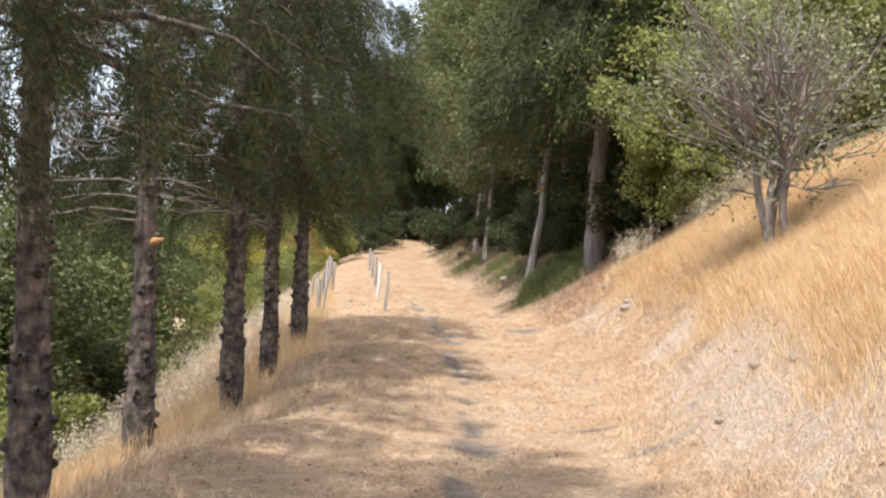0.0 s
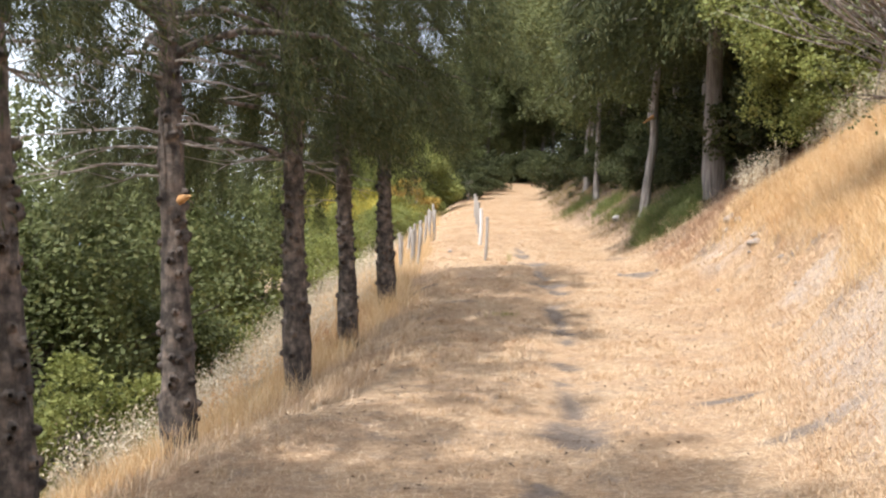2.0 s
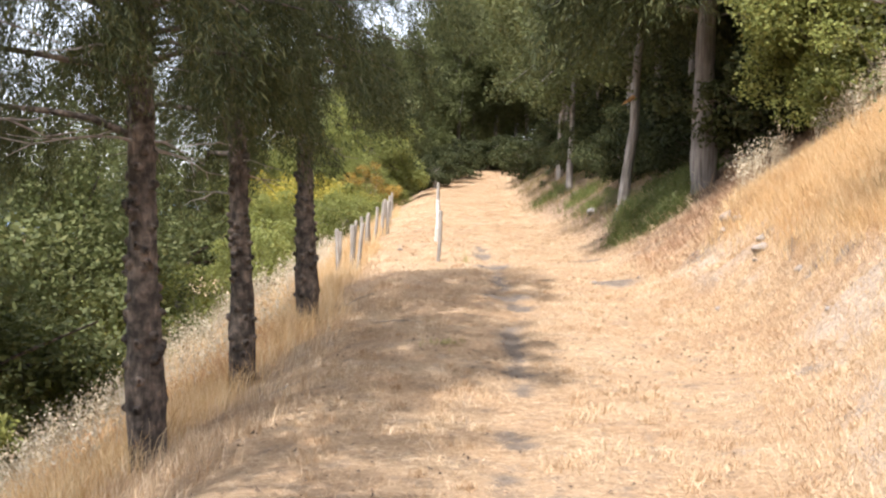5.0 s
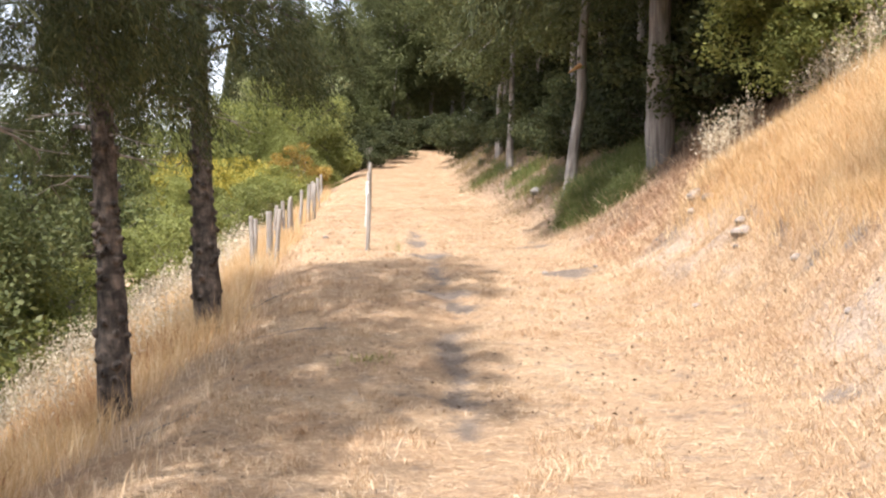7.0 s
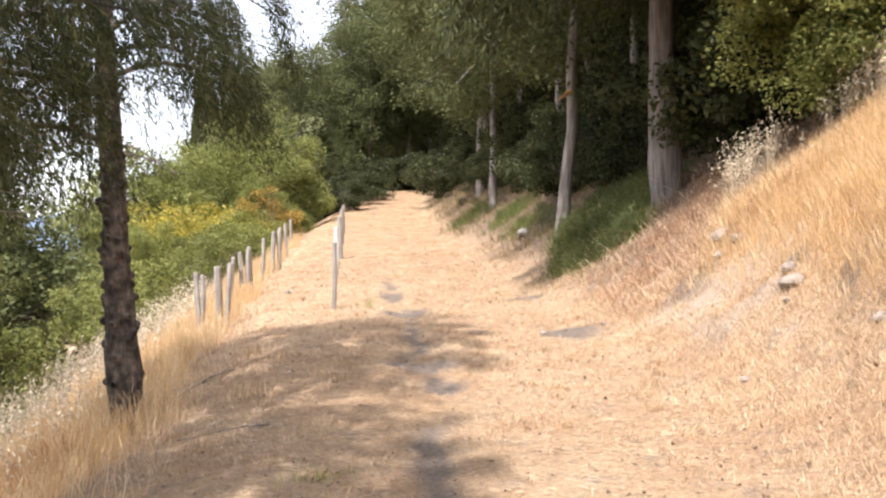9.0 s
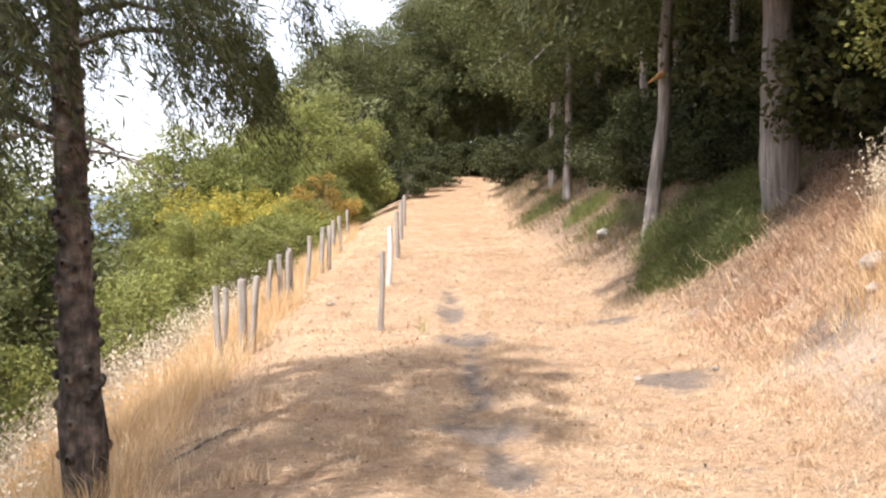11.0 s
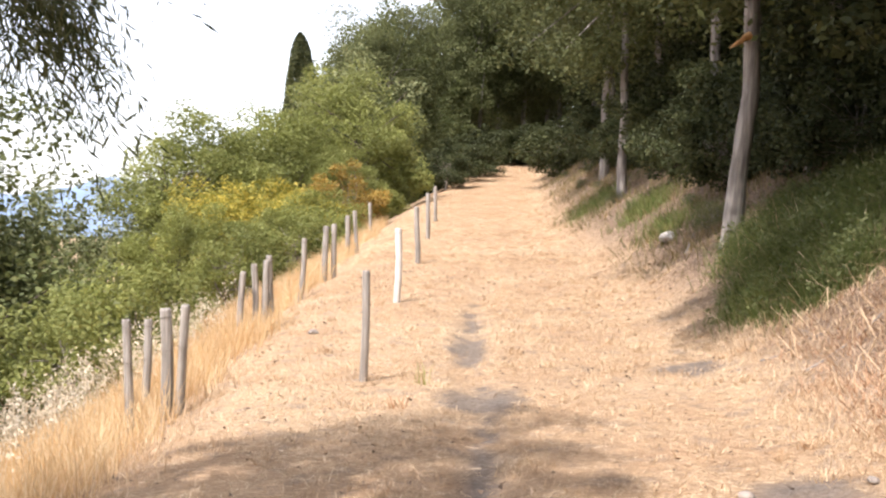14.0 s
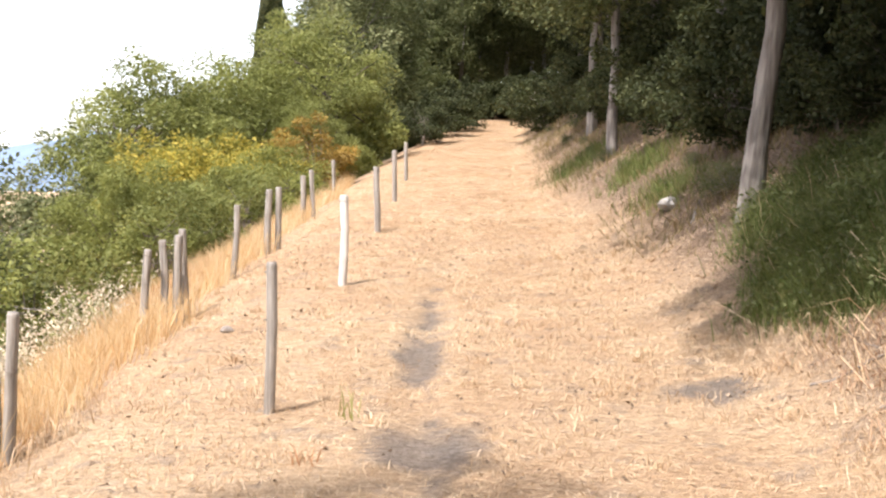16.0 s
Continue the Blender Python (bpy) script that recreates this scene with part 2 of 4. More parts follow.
def ground(x, y):
    x, y = np.asarray(x, float), np.asarray(y, float)
    z = path_height(y)
    u = x - foot_right(y)
    spur = 1 - smooth(15.2, 17.2, y + 0.15 * rough(x, y, 1.5))
    bank = 0.76 * soft(u) - 0.5 * soft(u - 3.6 - 1.2 * spur, 0.6) - 0.2 * soft(u - 14, 2)
    z = z + bank + spur * 0.24 * smooth(0.3, 1.2, u)
    v = edge_left(y) - x
    z = z - 0.5 * soft(v, 0.2) - 0.16 * soft(v - 2.0, 0.4) + 0.42 * soft(v - 14, 2) + 0.16 * soft(v - 60, 6)
    side = smooth(0.2, 1.4, np.abs(x - 0.7) - 1.2)
    near = 1 / (1 + np.maximum(0, np.abs(x) - 8) / 20)
    z = z + (0.012 + 0.05 * side) * rough(x, y, 1.3) * near + 0.02 * side * rough(x, y, 4.0, 2.0) * near
    z = z - (0.035 + 0.02 * patchy(x * 0.4, y, 1.7, 4.0)) * np.exp(-((x - rut_line(y)) / 0.16) ** 2) * (y < 30)
    cut = smooth(0.15, 0.5, u) * (1 - smooth(1.3, 2.0, u)) * spur
    z = z + cut * (0.055 * patchy(x, y * 0.8, 2.6, 5.0) + 0.022 * patchy(x, y, 9.0, 2.0))
    z = z + spur * (0.1 * smooth(0.9, 1.25, u + 0.2 * patchy(x, y, 1.5, 7.0)) - 0.1 * smooth(0.3, 2.4, u))
    z = z + (0.006 + 0.012 * smooth(-0.2, 0.6, u)) * patchy(x, y, 6.0, 9.0) * (np.abs(x) < 7)
    far = smooth(150, 420, np.hypot(x, y))
    return z * (1 - far) - 30 * far * (x < 0) + 6 * far * (x >= 0)


def gz(x, y):
    return float(ground(x, y))


# ---- mesh helpers ----
def mesh_from(name, verts, faces, mat, smooth_shade=False):
    """faces: an (n, 3) or (n, 4) array."""
    verts, faces = np.asarray(verts, np.float32), np.asarray(faces, np.int32)
    me = bpy.data.meshes.new(name)
    me.vertices.add(len(verts))
    me.vertices.foreach_set("co", verts.ravel())
    k = faces.shape[1]
    me.loops.add(faces.size)
    me.loops.foreach_set("vertex_index", faces.ravel())
    me.polygons.add(len(faces))
    me.polygons.foreach_set("loop_start", np.arange(0, faces.size, k, dtype=np.int32))
    if smooth_shade:
        me.polygons.foreach_set("use_smooth", np.ones(len(faces), bool))
    me.update(calc_edges=True)
    me.materials.append(mat)
    return me


def part(name, me, parent=None, label=""):
    ob = new(name, me)
    if parent is not None:
        ob.parent = parent
    if label:
        ob["label"] = label
    return ob


def tube(points, radii, sides=8, knobs=0.0):
    """A tapered tube along points; returns verts and quads."""
    p = np.asarray(points, float)
    n = len(p)
    d = np.gradient(p, axis=0)
    d /= np.linalg.norm(d, axis=1)[:, None] + 1e-9
    ref = np.where(np.abs(d[:, 2:3]) > 0.9, [[1.0, 0, 0]], [[0, 0, 1.0]])
    a = np.cross(d, ref)
    a /= np.linalg.norm(a, axis=1)[:, None] + 1e-9
    b = np.cross(d, a)
    th = np.linspace(0, 2 * np.pi, sides, endpoint=False)
    r = np.asarray(radii, float)[:, None] * (1 + knobs * rng.uniform(-1, 1, (n, sides)))
    v = p[:, None] + r[..., None] * (np.cos(th)[None, :, None] * a[:, None] + np.sin(th)[None, :, None] * b[:, None])
    i, j = np.meshgrid(np.arange(n - 1), np.arange(sides), indexing="ij")
    k = (j + 1) % sides
    f = np.stack([i * sides + j, i * sides + k, (i + 1) * sides + k, (i + 1) * sides + j], -1).reshape(-1, 4)
    return v.reshape(-1, 3), f


def join(pieces):
    vs, fs, o = [], [], 0
    for v, f in pieces:
        vs.append(v)
        fs.append(np.asarray(f) + o)
        o += len(v)
    return np.concatenate(vs), np.concatenate(fs)


def blades(roots, height, width, lean, spread=0.35):
    """Grass blades of three triangles each, bending over."""
    n = len(roots)
    h = height * rng.uniform(0.55, 1.15, n)
    w = width * rng.uniform(0.7, 1.3, n)
    th = rng.uniform(0, 2 * np.pi, n)
    side = np.stack([np.cos(th), np.sin(th), np.zeros(n)], -1)
    tilt = rng.normal(0, spread, (n, 2)) + np.asarray(lean)[None, :2]
    mid = roots + np.stack([tilt[:, 0] * h * 0.35, tilt[:, 1] * h * 0.35, h * 0.55], -1)
    tip = roots + np.stack([tilt[:, 0] * h, tilt[:, 1] * h, h * np.clip(1 - 0.3 * np.hypot(tilt[:, 0], tilt[:, 1]), 0.3, 1)], -1)
    hw = side * w[:, None] / 2
    v = np.stack([roots - hw, roots + hw, mid + hw * 0.8, mid - hw * 0.8, tip], 1).reshape(-1, 3)
    o = np.arange(n)[:, None] * 5
    f = np.concatenate([o + [[0, 1, 2]], o + [[0, 2, 3]], o + [[3, 2, 4]]])
    return v, f


def chips(centres, length, width, flat=0.15):
    """Straws and bits lying about: one thin triangle each."""
    n = len(centres)
    th = rng.uniform(0, 2 * np.pi, n)
    ln = length * rng.uniform(0.4, 1.3, n)
    d = np.stack([np.cos(th), np.sin(th), rng.normal(0, flat, n)], -1) * ln[:, None] / 2
    s = np.stack([-np.sin(th), np.cos(th), rng.normal(0, 0.4, n)], -1) * (width * rng.uniform(0.6, 1.4, n))[:, None] / 2
    v = np.stack([centres - d - s, centres - d + s, centres + d], 1).reshape(-1, 3)
    return v, np.arange(3 * n).reshape(-1, 3)


def leaves(centres, size, aspect=0.5, droop=0.0, bias=None, lie=0.0):
    """Diamond leaves, one folded quad as two triangles, at random turns."""
    n = len(centres)
    d = rng.normal(0, 1, (n, 3))
    d[:, 2] = d[:, 2] * 0.6 - droop
    if bias is not None:
        d += bias
    d /= np.linalg.norm(d, axis=1)[:, None]
    s = np.cross(d, rng.normal(0, 1, (n, 3)) + np.array([-0.3, -0.45, 0.85]) * lie)
    s /= np.linalg.norm(s, axis=1)[:, None] + 1e-9
    ln = (size * rng.uniform(0.6, 1.3, n))[:, None]
    a, b = centres - d * ln / 2, centres + d * ln / 2
    m = centres + d * ln * 0.05
    v = np.stack([a, m + s * ln * aspect / 2, b, m - s * ln * aspect / 2], 1).reshape(-1, 3)
    return v, np.arange(4 * n).reshape(-1, 4)


def scatter(n, x0, x1, y0, y1, keep=None):
    x, y = rng.uniform(x0, x1, n), rng.uniform(y0, y1, n)
    if keep is not None:
        k = keep(x, y)
        x, y = x[k], y[k]
    return np.stack([x, y, ground(x, y)], -1)


# ---- ground: one sheet to the horizon ----
def ground_material():
    m, nt, bsdf = material("dry_ground")
    p = position(nt)
    fine, mid, big = noise_out(nt, 26, 6, 0.7, p), noise_out(nt, 4.5, 5, 0.6, p), noise_out(nt, 0.55, 4, 0.55, p)
    streak = noise_out(nt, 1.0, 5, 0.65, position(nt, (9, 30, 9)))
    straw = ramp(nt, fine, [(0.25, (0.35, 0.255, 0.17)), (0.5, (0.48, 0.365, 0.25)), (0.75, (0.61, 0.485, 0.35))])
    straw = mix(nt, 0.55, straw, ramp(nt, streak, [(0.3, (0.62, 0.58, 0.55)), (0.7, (1.3, 1.28, 1.22))]), "MULTIPLY")
    soil = ramp(nt, fine, [(0.3, (0.21, 0.165, 0.13)), (0.7, (0.4, 0.34, 0.28))])
    col = mix(nt, ramp(nt, mid, [(0.52, (0, 0, 0)), (0.68, (0.75, 0.75, 0.75))]), straw, soil)
    col = mix(nt, 0.6, col, ramp(nt, big, [(0.3, (0.88, 0.7, 0.57)), (0.7, (1.2, 1.16, 1.1))]), "MULTIPLY")

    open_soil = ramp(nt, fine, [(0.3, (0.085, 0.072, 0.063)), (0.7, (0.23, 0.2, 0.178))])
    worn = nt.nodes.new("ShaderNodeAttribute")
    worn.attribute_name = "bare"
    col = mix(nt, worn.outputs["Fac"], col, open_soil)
    rubble = ramp(nt, fine, [(0.3, (0.37, 0.3, 0.24)), (0.5, (0.52, 0.425, 0.345)), (0.72, (0.62, 0.53, 0.44))])
    slide = nt.nodes.new("ShaderNodeAttribute")
    slide.attribute_name = "scree"
    col = mix(nt, slide.outputs["Fac"], col, rubble)
    # brown leaf-litter soil of the wood floor, darkened for the shade there
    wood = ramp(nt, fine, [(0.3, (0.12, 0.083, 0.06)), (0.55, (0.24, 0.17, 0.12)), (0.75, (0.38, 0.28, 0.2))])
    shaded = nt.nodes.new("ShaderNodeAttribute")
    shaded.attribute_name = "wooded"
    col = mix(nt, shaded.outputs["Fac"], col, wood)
    grit = noise_out(nt, 75, 4, 0.7, p)
    col = mix(nt, 0.5, col, ramp(nt, grit, [(0.34, (0.42, 0.38, 0.35)), (0.47, (0.95, 0.95, 0.95)), (0.66, (1.22, 1.2, 1.18))]), "MULTIPLY")
    nt.links.new(col, bsdf.inputs["Base Color"])
    bsdf.inputs["Roughness"].default_value = 0.97
    bsdf.inputs["Specular IOR Level"].default_value = 0.15
    h = nt.nodes.new("ShaderNodeMath")
    nt.links.new(fine, h.inputs[0])
    nt.links.new(mid, h.inputs[1])
    bump(nt, bsdf, h.outputs[0], 0.9, 0.06)
    return m


def axis_lines(stretches):
    out = [np.arange(a, b, step) for a, b, step in stretches]
    return np.concatenate(out + [[stretches[-1][1]]])


gx = axis_lines([(-3000, -400, 200), (-400, -80, 20), (-80, -16, 2), (-16, -5, 0.4), (-5, -2, 0.09), (-2, 4.6, 0.04), (4.6, 6.5, 0.1), (6.5, 16, 0.4), (16, 80, 2), (80, 400, 20), (400, 3000, 200)])
gy = axis_lines([(-3000, -400, 200), (-400, -60, 20), (-60, -9, 1.5), (-9, -1, 0.1), (-1, 24, 0.05), (24, 36, 0.1), (36, 100, 0.5), (100, 400, 10), (400, 4000, 200)])
GX, GY = np.meshgrid(gx, gy, indexing="ij")
GV = np.stack([GX, GY, ground(GX, GY)], -1).reshape(-1, 3)
I, J = np.meshgrid(np.arange(len(gx) - 1), np.arange(len(gy) - 1), indexing="ij")
q = (I * len(gy) + J).ravel()
GF = np.stack([q, q + len(gy), q + len(gy) + 1, q + 1], -1)
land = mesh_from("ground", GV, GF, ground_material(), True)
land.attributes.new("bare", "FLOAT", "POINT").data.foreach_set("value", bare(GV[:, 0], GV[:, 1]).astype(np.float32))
land.attributes.new("scree", "FLOAT", "POINT").data.foreach_set("value", scree(GV[:, 0], GV[:, 1]).astype(np.float32))
# wooded: where the litter brown with its painted shade covers the ground
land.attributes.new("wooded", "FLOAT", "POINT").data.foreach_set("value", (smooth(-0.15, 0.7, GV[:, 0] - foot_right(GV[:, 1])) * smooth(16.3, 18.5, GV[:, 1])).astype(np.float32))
tagged(part("ground", land), "dry hillside track of straw, dust and bare soil", "ground", kind="structure")


# ---- distant hills ----
def hills(name, distance, x0, x1, height, colour, seed):
    m, nt, bsdf = material(name)
    a = noise_out(nt, 0.01, 5, vector=position(nt))
    nt.links.new(ramp(nt, a, [(0.35, colour), (0.65, tuple(c * 1.25 for c in colour))]), bsdf.inputs["Base Color"])
    bsdf.inputs["Roughness"].default_value = 1.0
    x = np.linspace(x0, x1, 90)
    top = height * (0.75 + 0.25 * rough(x * 0.004, x * 0.007, 1.0, seed) + 0.06 * rough(x * 0.03, x * 0.02, 1.0, seed))
    rows = []
    for k in np.linspace(0, 1, 8):
        rows.append(np.stack([x, np.full_like(x, distance) + k * 500 + 40 * rough(x * 0.01, x * 0, 1, k), -40 + (top + 40) * np.sin(k * np.pi / 2)], -1))
    v = np.concatenate(rows)
    i, j = np.meshgrid(np.arange(7), np.arange(89), indexing="ij")
    f = (i * 90 + j).ravel()
    f = np.stack([f, f + 1, f + 91, f + 90], -1)
    return tagged(part("backdrop", mesh_from(name, v, f, m, True)), "hazy blue mountain ridge across the valley", "mountains", kind="structure")


# the blue of the distance haze is put into the ridge's base colour
hills("blue_ridge", 2200, -2600, 300, 105, (0.13, 0.18, 0.26), 1.0)


# ---- trees ----
def conifer(height, radius, low, trunk_r, limbs, sprays, leafmat, barkmat, lean=(0, 0), hang=0.35, size=0.075, stubs=0, label="", name="conifer_tree", rise=0.3, thin=1.0, fine=18, low_reach=1.0, twigs=0, stout=1.0):
    """A conifer with drooping sprays hung along its limbs."""
    root = new(name)
    hh = np.linspace(-0.15, height, 14)
    wob = 0.02 * np.sin(hh * 1.3 + rng.uniform(0, 6))
    axis = np.stack([hh * lean[0] + wob, hh * lean[1] - wob, hh], -1)
    rr = trunk_r * np.clip(1 - hh / height, 0.04, 1) ** 0.8
    rr[:2] *= 1.25
    hs = np.linspace(-0.15, height, 60)
    axis_f = np.stack([np.interp(hs, hh, axis[:, k]) for k in range(3)], -1)
    pieces = [tube(axis_f, np.interp(hs, hh, rr), 14, 0.09)]
    for _ in range(stubs):
        h, th = rng.uniform(0.35, low + 0.2), rng.uniform(0, 2 * np.pi)
        c = np.array([np.interp(h, hh, axis[:, k]) for k in range(3)])
        d = np.array([np.cos(th), np.sin(th), 0.1])
        r0 = np.interp(h, hh, rr)
        pieces.append(tube([c + d * r0 * 0.6, c + d * (r0 + 0.012), c + d * (r0 + rng.uniform(0.018, 0.045))], [0.042, 0.034, 0.014], 6, 0.2))
    part("trunk", mesh_from("trunk", *join(pieces), barkmat, True), root)
    crown = []
    for i in range(limbs):
        k = (i + rng.uniform(0, 1)) / limbs
        h = low + (height - low) * k ** 1.15
        th = i * 2.4 + rng.uniform(-0.4, 0.4)
        if thin > 1 and np.cos(th) < -0.1 and k < 0.3:
            h -= 0.6 * (1 - k / 0.3)
        reach = low_reach if np.cos(th) > -0.25 else min(1.0, low_reach + 0.4)
        ln = radius * min((1 - k) ** 0.7, reach + 1.8 * k) * rng.uniform(0.65, 1.1) + 0.15
        c = np.array([np.interp(h, hh, axis[:, j]) for j in range(3)])
        s = np.linspace(0, 1, 7)
        d = np.array([np.cos(th), np.sin(th), 0])
        pts = c + s[:, None] * d * ln
        pts[:, 2] += ln * (rise * s - (rise + 0.1) * s ** 2) + rng.normal(0, 0.02, 7) * ln * s
        pts[:, :2] += rng.normal(0, 0.03, (7, 2)) * ln * s[:, None]
        r0 = (0.016 + 0.02 * ln / radius * (trunk_r / 0.15)) * stout
        part("limb", mesh_from("limb", *tube(pts, r0 * (1 - 0.8 * s), 5), barkmat, True), root)
        n = max(4, int(sprays * ln / radius * (thin if np.cos(th) < -0.1 and k < 0.5 else 1.0)))
        if stubs and k > 0.5:
            n = max(4, int(n * 0.55))
        tufts = max(3, int((6 + 3 * radius) * ln / radius * (thin if np.cos(th) < -0.1 and k < 0.5 else 1.0)))
        tt = rng.uniform(0.25, 1.02, tufts) ** 0.75
        side = np.array([-d[1], d[0], 0])
        heart = np.stack([np.interp(tt, s, pts[:, j]) for j in range(3)], -1)
        heart += side * (rng.uniform(-1, 1, tufts) * 0.3 * ln * (1 - 0.5 * tt))[:, None] + np.array([0, 0, 1]) * (rng.uniform(-0.04, 0.1, tufts) * ln)[:, None]
        way = d * 0.5 + side * rng.uniform(-0.6, 0.6, tufts)[:, None] + np.array([0, 0, -1]) * rng.uniform(0.5, 1.4, tufts)[:, None]
        pick = rng.integers(0, tufts, n)
        base = heart[pick] + rng.normal(0, 0.036 * radius ** 0.6, (n, 3))
        dr = way[pick] + rng.normal(0, 0.24, (n, 3))
        dr /= np.linalg.norm(dr, axis=1)[:, None]
        m = fine
        q = np.tile(np.linspace(0, 1, m), n)
        c0 = np.repeat(base, m, 0) + np.repeat(dr, m, 0) * (q * hang * rng.uniform(0.7, 1.2, n * m))[:, None]
        c0[:, 2] -= 0.12 * q ** 2 * hang / 0.35
        c0 += rng.normal(0, 0.018 * hang / 0.35, (n * m, 3))
        crown.append(leaves(c0, size, 0.13, 0.35, np.repeat(dr, m, 0) * 1.6))
    part("crown", mesh_from("crown", *join(crown), leafmat), root)
    for i in range(twigs):
        h, th = rng.uniform(low - 0.9, low + 1.2), i * 2.4 + rng.uniform(-0.5, 0.5)
        ln = rng.uniform(0.5, 1.5) * (0.6 if np.cos(th) > 0.2 else 1.0)
        c = np.array([np.interp(h, hh, axis[:, j]) for j in range(3)])
        d = np.array([np.cos(th), np.sin(th), 0.0])
        u = np.linspace(0, 1, 6)
        pts = c + u[:, None] * d * ln + rng.normal(0, 0.03, (6, 3)) * u[:, None]
        pts[:, 2] += ln * (0.12 * u - 0.25 * u ** 2)
        dead = [tube(pts, 0.013 * (1 - 0.8 * u), 5)]
        for _ in range(3):
            q = pts[rng.integers(2, 5)]
            w = d * 0.6 + np.array([-d[1], d[0], 0]) * rng.choice([-0.7, 0.7]) + np.array([0, 0, rng.uniform(-0.4, 0.2)])
            dead.append(tube([q, q + w * ln * 0.18, q + w * ln * 0.34 + rng.normal(0, 0.02, 3)], [0.006, 0.004, 0.0015], 4))
        part("dead_twig", mesh_from("dead_twig", *join(dead), TWIG, True), root, "bare grey dead twig")
    return tagged(root, label, "tree")


def broadleaf(height, radius, base, trunk_r, clumps, per, leafmat, barkmat, size=0.1, stems=1, label="", name="broadleaf_tree", category="tree", flat=1.0, bare_twigs=0, aspect=0.55, clump=0.3, flare=1.0, taper=0.75):
    """A leafy tree or shrub: stems, limbs and a crown of many leaf clumps with gaps between."""
    root = new(name)
    cz = (height + base) / 2
    u = rng.normal(0, 1, (clumps, 3))
    u /= np.linalg.norm(u, axis=1)[:, None]
    r = rng.uniform(0.25, 1.0, clumps) ** 0.45
    cc = u * r[:, None] * np.array([radius, radius, (height - base) / 2 * flat])
    cc *= (1 + 0.22 * np.sin(3 * np.arctan2(u[:, 1], u[:, 0]) + 2 * u[:, 2] * 3))[:, None]
    cc[:, 2] = np.maximum(cc[:, 2] + cz, base + 0.1)
    wood = []
    for k in range(stems):
        off = rng.normal(0, 0.06 if stems > 1 else 0, 2)
        top = np.array([*rng.normal(0, radius * (0.3 if stems > 1 else 0.02), 2), cz + (height - base) * 0.2])
        s = np.linspace(0, 1, 8)
        pts = np.array([off[0], off[1], -0.15]) * (1 - s[:, None]) + top * s[:, None]
        pts[1:-1, :2] += rng.normal(0, 0.012 * height / 3 if stems == 1 else 0.04 * height / 3, (6, 2))
        girth = trunk_r * (1 - taper * s) * rng.uniform(0.7, 1)
        fine = np.linspace(0, 1, 40)
        wood.append(tube(np.stack([np.interp(fine, s, pts[:, j]) for j in range(3)], -1), np.interp(fine, s, girth) * (1 + (flare - 1) * np.exp(-fine * height / 0.45)), 12, 0.06))
        for c in cc[rng.choice(clumps, min(clumps, 9), False)]:
            a = pts[rng.integers(3 if stems > 1 else 5, 7)]
            mid = (a + c) / 2 + rng.normal(0, 0.08 * radius, 3)
            wood.append(tube([a, mid, c], [trunk_r * 0.35, trunk_r * 0.22, trunk_r * 0.07], 5))
    for _ in range(bare_twigs):
        c = cc[rng.integers(clumps)]
        a = np.array([*(c[:2] * 0.45), base + (c[2] - base) * 0.55])
        p = [a, (a + c) / 2 + rng.normal(0, 0.1, 3), c + rng.normal(0, 0.1, 3), c * 1.08 + rng.normal(0, 0.16, 3)]
        wood.append(tube(p, [0.013, 0.009, 0.006, 0.002], 4))
    part("trunk", mesh_from("trunk", *join(wood), barkmat, True), root)
    cr = radius * clump * rng.uniform(0.6, 1.3, clumps)
    n = clumps * per
    d = rng.normal(0, 1, (n, 3))
    d /= np.linalg.norm(d, axis=1)[:, None]
    p = np.repeat(cc, per, 0) + d * (np.repeat(cr, per) * rng.uniform(0.2, 1.0, n) ** 0.5)[:, None] * np.array([1, 1, 0.75])
    part("crown", mesh_from("crown", *leaves(p, size, aspect, 0.15, d * 0.5, 1.2), leafmat), root)
    return tagged(root, label, category)


def place(ob, x, y, turn=0, size=1.0, sink=0.0, first=False, tilt=0.0):
    m = pose(x, y, gz(x, y) - sink, 0, tilt, turn) @ Matrix.Diagonal((size, size, size, 1))
    if first:
        ob.matrix_basis = m
        return ob
    return copy_thing(ob, m)


# the row of conifers along the downhill edge of the track
row_a = conifer(9.5, 2.2, 2.75, 0.115, 60, 122, NEEDLE, BARK, (-0.055, 0.0), 0.5, 0.062, 90, "dark drooping conifer with knobbly bare lower trunk", rise=0.5, thin=1.4, fine=58, low_reach=0.45, twigs=10)
row_b = conifer(9.0, 2.1, 2.65, 0.11, 58, 82, NEEDLE, BARK, (-0.05, 0.01), 0.5, 0.062, 90, "dark drooping conifer with knobbly bare lower trunk", rise=0.45, thin=1.2, fine=58, low_reach=0.45, twigs=12)
row_c = conifer(9.3, 2.4, 3.0, 0.115, 44, 50, NEEDLE, BARK, (-0.05, 0.01), 0.48, 0.064, 90, "dark conifer with bare lower limbs and a thinning crown", rise=0.55, thin=0.9, fine=52, low_reach=0.7, twigs=34, stout=1.5)
# the last one, at y -2.7, is unseen: added and enlarged to shade the track
for k, (tree, x, y, turn, size) in enumerate([(row_a, -1.65, 13.4, 0, 1.0), (row_b, -1.92, 10.45, 0, 0.97), (row_a, -2.09, 7.7, 8, 1.02),
                                             (row_c, -2.74, 5.46, -12, 1.08), (row_c, -3.03, 2.65, 20, 1.08), (row_b, -3.21, 0.3, 20, 1.0), (row_a, -2.95, -2.7, 40, 1.35)]):
    group = "conifers along the track"
    t = place(tree, x, y, turn, size, 0.05, first=k in (0, 1, 3))
    tagged(t, group=group)
    if k == 3:
        torn_conifer = t

